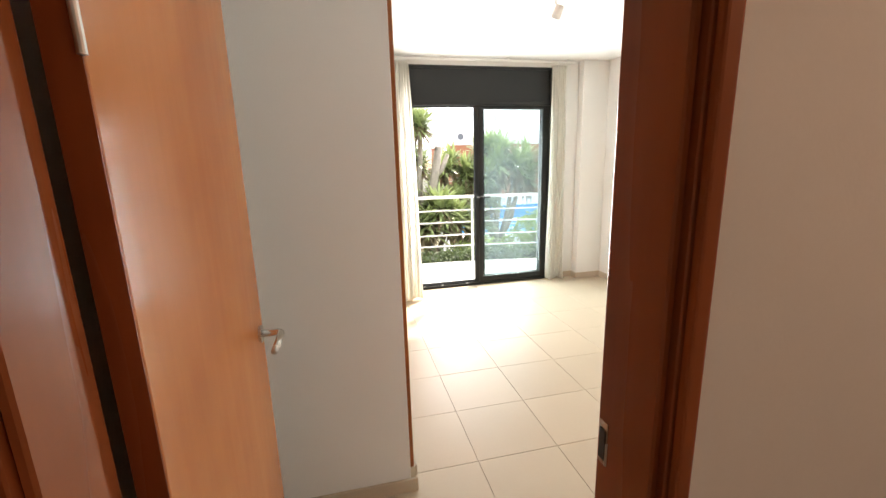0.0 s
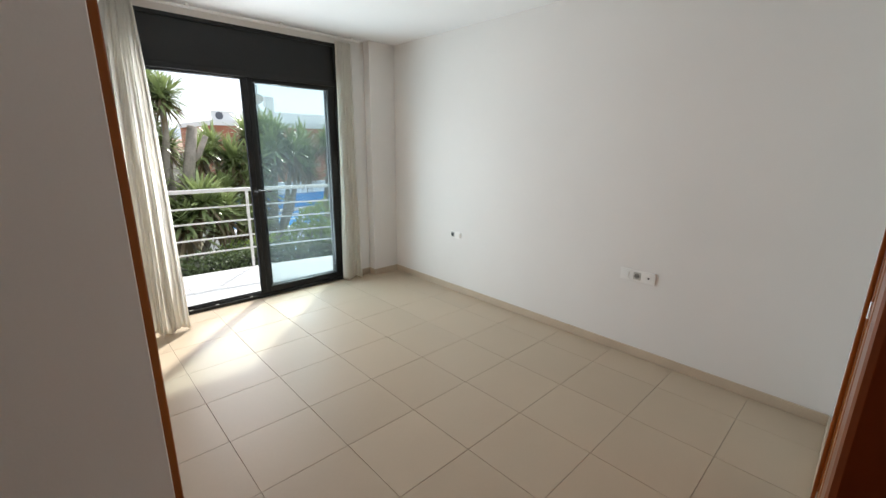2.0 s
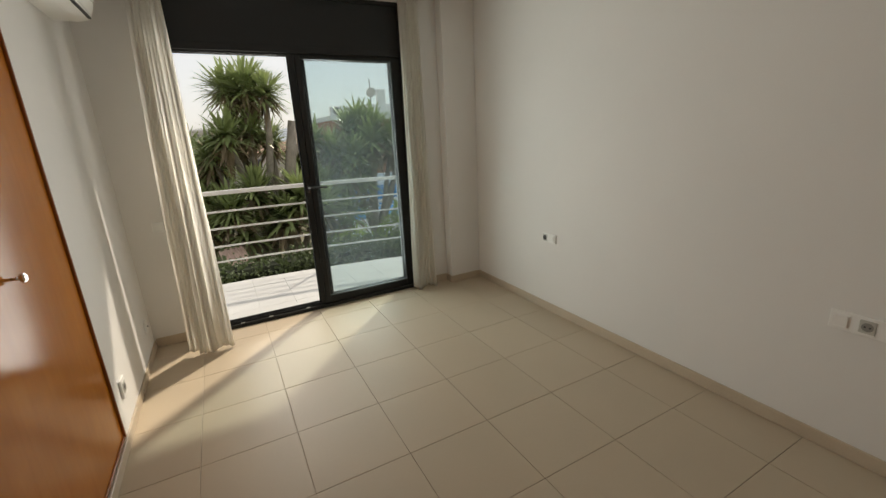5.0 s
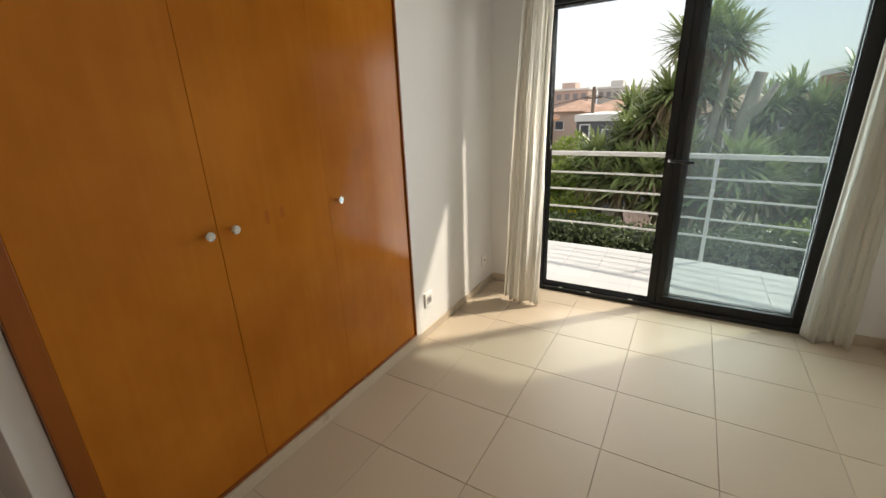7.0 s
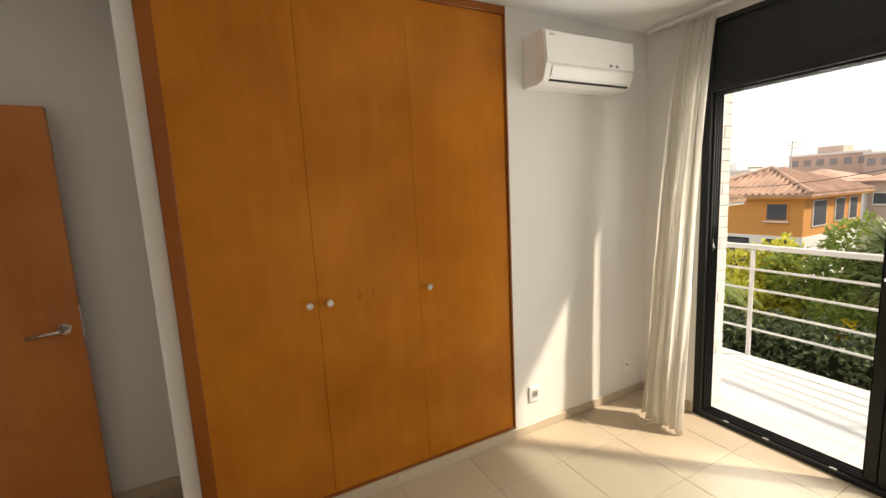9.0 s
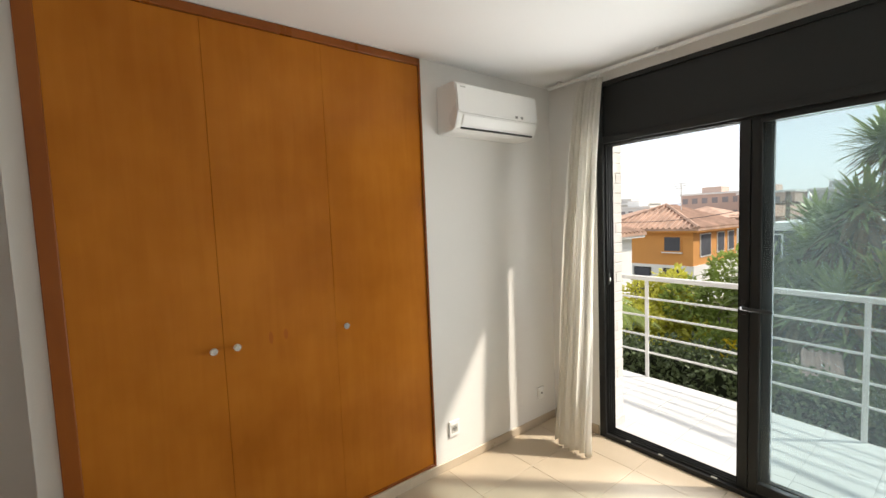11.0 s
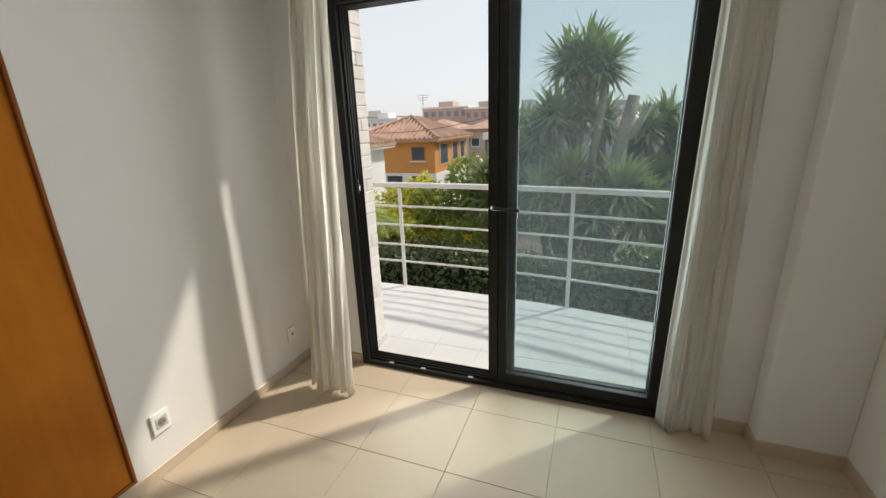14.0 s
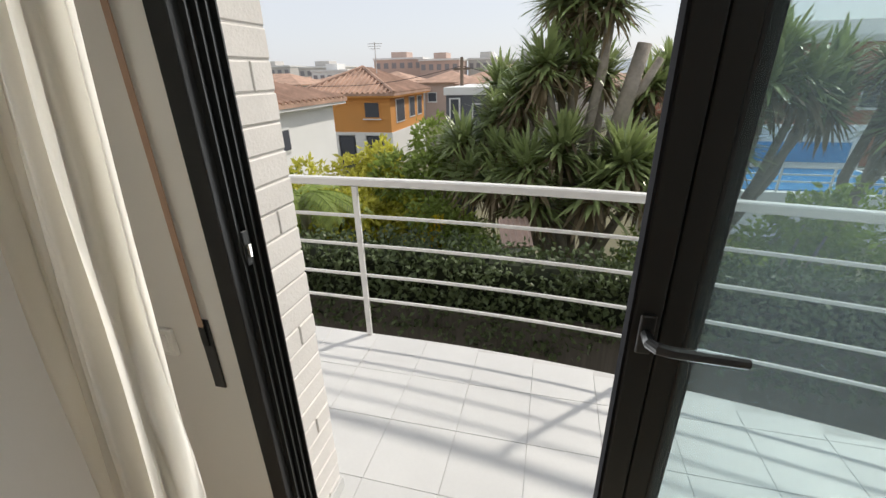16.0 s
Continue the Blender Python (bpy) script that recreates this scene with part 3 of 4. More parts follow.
part("air_slot", box(0.120, 0.1745, -AW + 0.045, AW - 0.03, 0.012, 0.021), BLACK, ac, "dark air outlet slot")
for y in (0.13, 0.18):
    part("indicator", box(0.1995, 0.2050, y, y + 0.022, 0.112, 0.127, bevel=0.001), CUP, ac)
part("badge", box(0.1870, 0.1928, -AW + 0.03, -AW + 0.07, 0.245, 0.253), GREYPL, ac)


def socket(name, at, rz, kinds, label, w=0.072, h=0.082):
    """A row of wall-plate modules; the face looks along local -y."""
    s = tagged(new(name), label, "socket")
    s.matrix_world = Matrix.Translation(at) @ pose(0, 0, 0, 0, 0, rz)
    n = len(kinds)
    part("plate", box(-n * w / 2, n * w / 2, -0.012, 0, -h / 2, h / 2, bevel=0.003, seg=2), PLASTIC, s)
    for i, k in enumerate(kinds):
        x = (i - (n - 1) / 2) * w
        m = part("module", box(x - 0.026, x + 0.026, -0.0140, -0.012, -0.028, 0.028, bevel=0.002), GREYPL if k == "power" else PLASTIC, s)
        if k == "power":
            part("cup", rod((x, -0.0150, 0), (x, -0.0140, 0), 0.019, seg=24), BLACK if n == 2 else CUP, m)
            for dx in (-0.008, 0.008):
                part("pin_hole", rod((x + dx, -0.0158, 0), (x + dx, -0.0150, 0), 0.0035, seg=10), BLACK, m)
        elif k == "tv":
            part("jack", rod((x, -0.0185, 0), (x, -0.0140, 0), 0.006, seg=12), BLACK, m)
        elif k == "rocker":
            rk = part("rocker", box(x - 0.022, x + 0.022, -0.0170, -0.0140, -0.024, 0.024, bevel=0.002), PLASTIC, m)
    return s


socket("double_socket", (-0.001, -1.14, 0.618), -90, ("power", "rocker"), "white double wall plate with a dark socket", 0.075, 0.07)
socket("triple_socket", (-0.001, -3.008, 0.622), -90, ("rocker", "power", "tv"), "white triple wall plate with socket and aerial jack", 0.082, 0.085)
socket("wall_socket", (XL + 0.001, -1.049, 0.262), 90, ("power",), "white single wall socket near the floor", 0.082, 0.1)
socket("telephone_socket", (XL + 0.001, -0.183, 0.248), 90, ("tv",), "small white aerial socket near the corner", 0.07, 0.09)
socket("light_switch", (-2.668, -0.001, 0.905), 0, ("rocker",), "white light switch beside the window", 0.075, 0.075)

# handset entry phone on the back wall
ph = thing("entry_phone", (-2.22, YB, 1.56), "white handset entry phone beside the door", "entry phone")
part("base", box(-0.04, 0.04, 0.0, 0.022, -0.09, 0.10, bevel=0.01, seg=3), PLASTIC, ph)
part("handset", box(-0.025, 0.015, 0.022, 0.046, -0.085, 0.095, bevel=0.014, seg=3), PLASTIC, ph)
part("button", box(0.022, 0.034, 0.022, 0.026, -0.03, 0.05, bevel=0.002), GREYPL, ph)

# ceiling spotlight
sl = thing("ceiling_spotlight", (-1.61, -1.82, ZC), "small white ceiling spotlight on a short arm", "spotlight")
part("rose", rod((0, 0, -0.018), (0, 0, 0), 0.04, seg=28, bevel=0.004), PLASTIC, sl)
part("arm", tube([(0, 0, -0.016), (0, 0, -0.05), (0.008, -0.008, -0.075)], 0.006, seg=10), STEEL, sl)
hd = part("head", rod((0, 0, -0.042), (0, 0, 0.042), 0.034, seg=28, r2=0.031, bevel=0.004), PLASTIC, sl)
hd.matrix_basis = pose(0.012, -0.012, -0.112, 20, 15, 0)
lens_bm = rod((0, 0, -0.0445), (0, 0, -0.0420), 0.026, seg=24)
part("lamp_face", lens_bm, GREYPL, hd)

# flat body for the added hall lamp, never in view
hl = thing("hall_fill_lamp", (-1.93, -5.1, ZC), "flat white lamp added unseen in the hall", "ceiling lamp")
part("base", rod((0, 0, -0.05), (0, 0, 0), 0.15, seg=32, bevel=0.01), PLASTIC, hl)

# ---------- balcony ----------
def rim(x):
    """The balcony's outer edge: straight at first, then bowing back towards the house."""
    return 1.385 - 0.048 * max(x + 2.6, 0.0) ** 2


RIM_X = [-5.5 + 0.2 * i for i in range(36)]
bm = bmesh.new()
ring = [(x, rim(x)) for x in RIM_X] + [(1.5, 0.118), (-5.5, 0.118)]
lo = [bm.verts.new((x, y, -0.25)) for x, y in ring]
hi = [bm.verts.new((x, y, ZB - 0.005)) for x, y in ring]
bm.faces.new(lo[::-1])
bm.faces.new(hi)
for i in range(len(ring)):
    j = (i + 1) % len(ring)
    bm.faces.new((lo[i], lo[j], hi[j], hi[i]))
slab = structure("balcony_floor", bm, BGROUT, "pale grey balcony floor tiles", "balcony floor")
BX = WX0 - 0.021          # masonry edge of the opening, behind its bricks
bm = box(-9.0, BX, 0.122, YO + 0.003, -4.2, 3.2)
box(WX1 + 0.35, 1.6, 0.122, YO + 0.003, -4.2, 3.2, bm=bm)
box(BX, WX1 + 0.35, 0.122, YO + 0.003, WZ, 3.2, bm=bm)
box(WX0, WX1, 0.12, 0.2, -0.25, ZB + 0.028, bm=bm)
facade = structure("facade", bm, MORTAR, "white painted brick facade around the balcony door", "facade")
structure("facade_skirting", box(WX0 - 0.018, WX0 - 0.008, 0.125, YO + 0.012, ZB, ZB + 0.06, bevel=0.002), BALC, "pale tile skirting at the foot of the facade", "baseboard")

rl = thing("balcony_railing", (-1.2, 1.385, -0.008), "white metal balcony railing with horizontal bars", "railing")


def bar_along(x0, x1, half_w, z0, z1, bevel):
    """A flat bar following the balcony's rim."""
    bm = bmesh.new()
    n = 36
    rings = []
    for i in range(n + 1):
        x = x0 + (x1 - x0) * i / n
        sl = (rim(x + 0.01) - rim(x - 0.01)) / 0.02
        nx, ny = -sl / math.hypot(sl, 1), 1 / math.hypot(sl, 1)
        prof = ((-half_w + bevel, z0), (half_w - bevel, z0), (half_w, z0 + bevel), (half_w, z1 - bevel), (half_w - bevel, z1), (-half_w + bevel, z1), (-half_w, z1 - bevel), (-half_w, z0 + bevel))
        rings.append([bm.verts.new((x + 1.2 + nx * w, rim(x) - 1.385 + ny * w, z)) for w, z in prof])
    for u, v in zip(rings, rings[1:]):
        for k in range(8):
            bm.faces.new((u[k], u[(k + 1) % 8], v[(k + 1) % 8], v[k]))
    bm.faces.new(rings[0])
    bm.faces.new(rings[-1][::-1])
    return bm


part("top_rail", bar_along(-5.4, 1.45, 0.025, 0.953, 0.996, 0.007), RAILW, rl)
for z in (0.775, 0.595, 0.40, 0.232):
    part("bar", bar_along(-5.4, 1.45, 0.0065, z - 0.0095, z + 0.0095, 0.003), RAILW, rl)
for x in (-4.34, -2.80, -1.26, 0.28):
    y = rim(x) - 1.385
    p = part("post", box(x + 1.184, x + 1.216, y - 0.0285, y - 0.0065, -0.16, 0.953, bevel=0.003), RAILW, rl)
    part("foot", box(x + 1.165, x + 1.235, y - 0.0325, y - 0.0285, -0.17, -0.04, bevel=0.001), RAILW, p)

# ---------- outside ----------
ZG = -4.2
GRASS = mat("ground_earth", (0.16, 0.15, 0.09), rough=0.95, var=0.3, scale=0.5, fine=12, bump=0.4)
HEDGE = leafy("hedge_leaf", (0.10, 0.135, 0.055), var=0.5, trans=0.25)
LOQ = leafy("loquat_leaf", (0.60, 0.58, 0.10), rough=0.6, var=0.55, trans=0.5)
LOQ2 = leafy("dark_leaf", (0.27, 0.35, 0.085), rough=0.6, var=0.5, trans=0.42)
YUC = leafy("yucca_leaf", (0.33, 0.40, 0.17), rough=0.30, var=0.45, trans=0.25)
DEAD = leafy("dead_leaf", (0.22, 0.17, 0.10), rough=0.7, var=0.4, trans=0.2)
BARK = mat("grey_bark", (0.30, 0.265, 0.22), rough=0.9, var=0.3, scale=6, fine=30, bump=0.6, dist=0.02)
HEDGE_SHADE = mat("hedge_inner_shade", (0.018, 0.024, 0.010), rough=1.0, var=0.3)
REED = mat("reed_fence", (0.10, 0.088, 0.074), rough=0.9, var=0.35, scale=2, fine=60, bump=0.5, stretch=(12, 12, 0.4))
ORANGE = mat("orange_render", (0.62, 0.29, 0.085), rough=0.85, var=0.06, scale=0.6, fine=25, bump=0.1)
WHITER = mat("white_render", (0.76, 0.76, 0.74), rough=0.85, var=0.05, scale=0.6, fine=25, bump=0.1)
ROOF = mat("clay_roof", (0.44, 0.285, 0.21), rough=0.85, var=0.3, scale=1.2, fine=9, bump=0.3)
# far window and brick: distance haze is mixed into these paler colours
FARW = mat("hazed_window", (0.26, 0.25, 0.26), rough=0.5, var=0.1)
FARB = mat("hazed_brick", (0.53, 0.40, 0.34), rough=0.9, var=0.12, scale=0.3, fine=6)
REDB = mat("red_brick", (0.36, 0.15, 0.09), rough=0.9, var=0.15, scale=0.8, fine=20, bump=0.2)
PALE = mat("pale_block", (0.55, 0.53, 0.50), rough=0.9, var=0.12, scale=0.3, fine=6)
DGREY = mat("grey_render", (0.12, 0.125, 0.14), rough=0.8, var=0.1, scale=0.5, fine=10)
SHUT = mat("dark_shutter", (0.06, 0.065, 0.08), rough=0.6, var=0.1)
WATER = mat("pool_blue", (0.06, 0.27, 0.55), rough=0.15, var=0.15, scale=1.5, fine=8, bump=0.1)
POLE = mat("wood_pole", (0.16, 0.12, 0.09), rough=0.9, var=0.2)

bm = bmesh.new()
bmesh.ops.create_grid(bm, x_segments=20, y_segments=20, size=600)
bmesh.ops.translate(bm, verts=bm.verts, vec=(0, 300, ZG))
structure("ground", bm, GRASS, "dry earth ground of the gardens below", "ground")


def leaves_mesh(name, centres, normals, size, aspect, m, parent, bend=0.25):
    """Many small pointed leaves, each a folded kite of four triangles."""
    n = len(centres)
    c = np.asarray(centres)
    ax = nrg.normal(size=(n, 3)) + np.asarray(normals) * 0.8
    ax /= np.linalg.norm(ax, axis=1)[:, None]
    sd = np.cross(ax, nrg.normal(size=(n, 3)))
    sd /= np.linalg.norm(sd, axis=1)[:, None]
    up = np.cross(ax, sd)
    s = size * nrg.uniform(0.6, 1.3, n)[:, None]
    w = s * aspect
    v = np.stack([c, c + ax * s * 0.5 + sd * w, c + ax * s - up * s * bend, c + ax * s * 0.5 - sd * w, c + ax * s * 0.5 + up * w * 0.4], axis=1).reshape(-1, 3)
    k = np.arange(n) * 5
    f = np.concatenate([np.stack([k, k + 1, k + 4], 1), np.stack([k + 1, k + 2, k + 4], 1), np.stack([k + 2, k + 3, k + 4], 1), np.stack([k + 3, k, k + 4], 1)])
    me = bpy.data.meshes.new(name)
    me.from_pydata(v.tolist(), [], f.tolist())
    me.materials.append(m)
    ob = new(name, me)
    if parent:
        ob.parent = parent
    return ob


def blob_points(blobs, n, shell=0.55):
    """Points in the outer shells of several lumps, and their outward directions."""
    pts, nor = [], []
    vol = np.array([b[3] ** 2 for b in blobs])
    for b, k in zip(blobs, (n * vol / vol.sum()).astype(int)):
        d = nrg.normal(size=(k, 3))
        d /= np.linalg.norm(d, axis=1)[:, None]
        r = b[3] * (shell + (1 - shell) * nrg.random(k) ** 0.5) * (1 + 0.18 * np.sin(d[:, 0] * 7 + b[0]) * np.cos(d[:, 2] * 6 + b[1]))
        pts.append(np.array(b[:3]) + d * r[:, None])
        nor.append(d)
    return np.concatenate(pts), np.concatenate(nor)


def bush_tree(name, at, height, spread, n, m, label, seed, leaf=0.13):
    r = random.Random(seed)
    t = thing(name, at, label, "tree")
    bm = tube([(0, 0, 0), (0.05, 0.02, height * 0.3), (-0.05, 0.06, height * 0.55), (0.02, 0, height * 0.8)], [0.11, 0.09, 0.06, 0.03])
    blobs = []
    for i in range(13):
        an = r.uniform(0, 6.28)
        rad = spread * r.uniform(0.15, 0.75)
        z = height * r.uniform(0.42, 0.97) - rad * 0.25
        b = (rad * math.cos(an), rad * math.sin(an), z, spread * r.uniform(0.26, 0.42))
        blobs.append(b)
        tube([(0, 0, height * 0.35), (b[0] * 0.5, b[1] * 0.5, (height * 0.35 + z) / 2 + 0.1), b[:3]], [0.045, 0.03, 0.012], bm=bm, seg=6)
    part("trunk", bm, BARK, t, smooth=True)
    p, nn = blob_points(blobs, n)
    leaves_mesh("crown", p, nn, leaf, 0.22, m, t)
    return t


def sword_crown(name, centre, n, length, parent, dead=0.22):
    """A yucca head: stiff sword leaves all round, older ones hanging."""
    for nm, m, cnt, lo, hi in ((name, YUC, n, -0.35, 1.0), ("dead_leaves", DEAD, int(n * dead), -1.0, -0.3)):
        k = cnt
        az = nrg.uniform(0, 2 * np.pi, k)
        sz = nrg.uniform(lo, hi, k)
        d = np.stack([np.cos(az) * np.sqrt(1 - sz ** 2), np.sin(az) * np.sqrt(1 - sz ** 2), sz], 1)
        L = length * nrg.uniform(0.7, 1.1, k)[:, None]
        sd = np.cross(d, (0.01, 0.02, 1.0))
        sd /= np.linalg.norm(sd, axis=1)[:, None]
        w = 0.026 * (L / 0.55)
        c = np.array(centre) + nrg.normal(size=(k, 3)) * 0.04 + np.stack([np.zeros(k), np.zeros(k), nrg.uniform(-0.22, 0.06, k)], 1)
        droop = np.array((0, 0, -1.0)) * L * nrg.uniform(0.02, 0.22, k)[:, None]
        a0, b0 = c - sd * w * 0.6, c + sd * w * 0.6
        mid = c + d * L * 0.5 + droop * 0.15
        a1, b1 = mid - sd * w, mid + sd * w
        q = c + d * L * 0.8 + droop * 0.5
        a2, b2 = q - sd * w * 0.6, q + sd * w * 0.6
        tip = c + d * L + droop
        v = np.stack([a0, b0, a1, b1, a2, b2, tip], 1).reshape(-1, 3)
        i = np.arange(k) * 7
        f = [*np.stack([i, i + 1, i + 3, i + 2], 1).tolist(), *np.stack([i + 2, i + 3, i + 5, i + 4], 1).tolist(), *np.stack([i + 4, i + 5, i + 6], 1).tolist()]
        me = bpy.data.meshes.new(nm)
        me.from_pydata(v.tolist(), [], f)
        me.materials.append(m)
        ob = new(nm, me)
        ob.parent = parent


def yucca(at, heads, label, length=0.72, n=230):
    """at: foot of the trunk; heads: (x, y, z) of each crown in the world."""
    t = thing("yucca_tree", at, label, "yucca tree", "yuccas in the garden")
    o = Vector(at)
    bm = bmesh.new()
    top = max(h[2] for h in heads)
    fork = Vector((at[0], at[1], at[2] + (top - at[2]) * 0.45))
    tube([(0, 0, 0), (0.06, 0.0, (fork.z - o.z) * 0.5), fork - o], [0.2, 0.16, 0.13], bm=bm, seg=9)
    for h in heads:
        h = Vector(h)
        m1 = fork.lerp(h, 0.4) + Vector((rng.uniform(-0.15, 0.15), rng.uniform(-0.15, 0.15), -0.15))
        m2 = fork.lerp(h, 0.75) + Vector((rng.uniform(-0.1, 0.1), rng.uniform(-0.1, 0.1), -0.05))
        tube([fork - o - Vector((0, 0, 0.1)), m1 - o, m2 - o, h - o], [0.10, 0.085, 0.07, 0.055], bm=bm, seg=8)
    part("trunk", bm, BARK, t, smooth=True)
    for h in heads:
        k = rng.uniform(0.85, 1.15)
        sword_crown("crown", tuple(Vector(h) - o), int(n * k), length * k, t)
    return t


yucca((-1.35, 6.6, ZG), [(-1.09, 6.25, 2.48), (-1.75, 6.95, 2.60), (-1.42, 6.55, 2.62), (-1.45, 6.6, 1.75), (-1.95, 6.3, 1.62), (-1.05, 6.9, 1.5), (-2.3, 6.6, 1.25)],
      "tall branching yucca tree with sword-leaved crowns", 0.72, 240)
yucca((-2.3, 7.6, ZG), [(-2.80, 8.2, 1.35), (-2.75, 7.4, 0.85), (-2.2, 7.2, 0.55), (-3.0, 7.8, 0.35), (-2.35, 7.0, 1.0), (-3.35, 7.0, 0.42), (-3.15, 6.6, -0.12), (-2.6, 6.4, 0.32), (-3.6, 7.3, -0.05)],
      "bushy yucca with several low crowns", 0.68)
yucca((-1.2, 6.3, ZG), [(-1.6, 5.9, 0.50), (-2.1, 5.9, 0.18), (-0.7, 5.9, 0.30), (-1.1, 5.8, -0.1), (-1.9, 6.0, -0.35), (-0.3, 6.1, 0.0), (-2.6, 6.3, -0.1)],
      "dense low yucca with dark drooping leaves", 0.72, 250)
yucca((0.4, 7.6, ZG), [(0.15, 7.9, 1.55), (-0.25, 7.3, 1.30), (0.5, 7.5, 1.1), (-0.45, 7.6, 0.75), (0.1, 7.0, 0.45), (0.75, 7.2, 0.5), (-0.1, 6.8, -0.15), (0.6, 6.9, -0.35), (1.0, 7.4, 1.0)],
      "yucca tree with grey forked trunks", 0.7)
yucca((1.7, 8.2, ZG), [(1.45, 8.1, 1.95), (1.15, 8.2, 1.75), (1.85, 8.1, 1.75), (2.3, 8.0, 1.25), (1.6, 7.7, 1.35), (2.8, 8.2, 0.95), (2.9, 8.6, 1.5), (1.1, 7.5, 0.35)],
      "leaning yucca tree with a broad round crown", 0.76)
yucca((3.6, 8.3, ZG), [(3.4, 8.0, 1.6), (3.9, 8.3, 1.9), (4.3, 8.2, 1.2), (3.7, 7.7, 0.8)], "yucca tree with hanging grey-green leaves", 0.72)

# an old pollarded trunk, pale and bare, among the yuccas
bt = thing("bare_trunk", (-0.75, 6.4, ZG), "pale grey bare trunk cut off short above the yuccas", "trunk")
bm = tube([(0, 0, 0), (-0.12, 0.05, 2.4), (-0.18, 0.0, 4.2), (0.02, -0.05, 5.3), (0.16, -0.05, 6.05)], [0.17, 0.15, 0.13, 0.115, 0.10], seg=12)
tube([(0.0, -0.04, 5.25), (0.22, 0.0, 5.45), (0.42, 0.05, 5.85)], [0.075, 0.07, 0.055], bm=bm, seg=9)
part("trunk", bm, BARK, bt, smooth=True)

bush_tree("loquat_tree", (-5.2, 7.0, ZG), 4.2, 1.45, 8500, LOQ, "yellow-green broadleaf garden tree", 3, 0.15)
bush_tree("loquat_tree", (-4.2, 7.4, ZG), 4.7, 1.2, 6500, LOQ2, "dark green broadleaf garden tree", 5, 0.14)
bush_tree("loquat_tree", (-6.1, 7.3, ZG), 4.1, 1.2, 5200, LOQ, "yellow-green broadleaf tree before the white house", 31, 0.15)
bush_tree("shrub", (-4.25, 6.2, ZG), 3.2, 0.75, 2400, LOQ, "yellow-flowered green shrub beside the hedge", 9, 0.11)
bush_tree("shrub", (-2.2, 5.4, ZG), 3.5, 0.9, 3000, LOQ2, "dark green garden shrub beneath the yuccas", 12, 0.11)
bush_tree("shrub", (-0.2, 5.2, ZG), 3.8, 1.0, 4200, LOQ2, "green leafy garden shrub below the balcony", 13, 0.11)
bush_tree("shrub", (1.4, 5.4, ZG), 4.25, 1.1, 4200, LOQ2, "light green leafy garden shrub", 14, 0.12)
bush_tree("shrub", (2.9, 5.8, ZG), 4.6, 1.2, 4200, LOQ2, "tall green leafy garden shrub", 15, 0.12)
bush_tree("shrub", (-3.3, 6.3, ZG), 3.7, 1.0, 3600, LOQ2, "dark green shrub between the garden trees", 17, 0.12)
bush_tree("shrub", (-3.0, 5.2, ZG), 3.35, 0.9, 3000, LOQ2, "low dark green shrub behind the hedge", 18, 0.11)
bush_tree("shrub", (-6.7, 6.4, ZG), 3.7, 1.1, 3000, LOQ2, "dark green shrub beside the white house", 16, 0.12)

bush_tree("shrub", (-3.85, 6.15, ZG), 3.72, 0.34, 900, leafy("yellow_flower", (0.80, 0.62, 0.04), rough=0.6, var=0.3, trans=0.45), "bright yellow flowering shrub among the trees", 23, 0.09)


def palm(at, label, fronds=15, length=1.25):
    """A small feather palm: arching ribs with two rows of drooping leaflets."""
    t = thing("palm_tree", at, label, "palm tree")
    top = 3.75
    part("trunk", tube([(0, 0, 0), (0.03, 0, top * 0.5), (0, 0.02, top)], [0.13, 0.11, 0.09], seg=10), BARK, t, smooth=True)
    for k in range(fronds):
        an = 2 * math.pi * k / fronds + rng.uniform(-0.2, 0.2)
        lift = rng.uniform(0.15, 0.75)
        rib = []
        for i in range(9):
            u = i / 8
            r = length * u
            rib.append(Vector((r * math.cos(an), 0.02 + r * math.sin(an), top + lift * u - 0.95 * u * u * length * 0.8)))
        bm = tube(rib, [0.016 * (1 - 0.8 * i / 8) for i in range(9)], seg=5)
        side = Vector((-math.sin(an), math.cos(an), 0))
        for i in range(34):
            u = 0.12 + 0.86 * i / 33
            q = min(int(u * 8), 7)
            p0 = rib[q].lerp(rib[q + 1], u * 8 - q)
            d = (rib[q + 1] - rib[q]).normalized()
            ll = 0.36 * math.sin(math.pi * (0.15 + 0.8 * u)) * rng.uniform(0.85, 1.1)
            for sg in (-1, 1):
                tip = p0 + side * (sg * ll * 0.75) + d * (ll * 0.5) - Vector((0, 0, ll * 0.45))
                mid = p0.lerp(tip, 0.5) + Vector((0, 0, ll * 0.10))
                w = d * 0.014
                v = [bm.verts.new(c) for c in (p0 - w, p0 + w, mid + w, tip, mid - w)]
                bm.faces.new((v[0], v[1], v[2], v[4]))
                bm.faces.new((v[4], v[2], v[3]))
        part("frond", bm, LOQ2, t)
    return t


palm((-6.0, 5.6, ZG), "small feather palm with arching green fronds")

gf = thing("garden_fence", (-4.2, 9.0, ZG), "dark slate-grey garden fence panel with a white post", "fence")
part("panel", box(-0.9, 0.75, -0.03, 0.03, 0.0, 3.1, bevel=0.01), DGREY, gf)
part("post", box(-0.16, -0.04, -0.12, -0.03, 0.0, 3.25, bevel=0.01), WHITER, gf, "white square post")
part("cap", box(-0.19, -0.01, -0.15, 0.0, 3.25, 3.30, bevel=0.01), WHITER, gf)

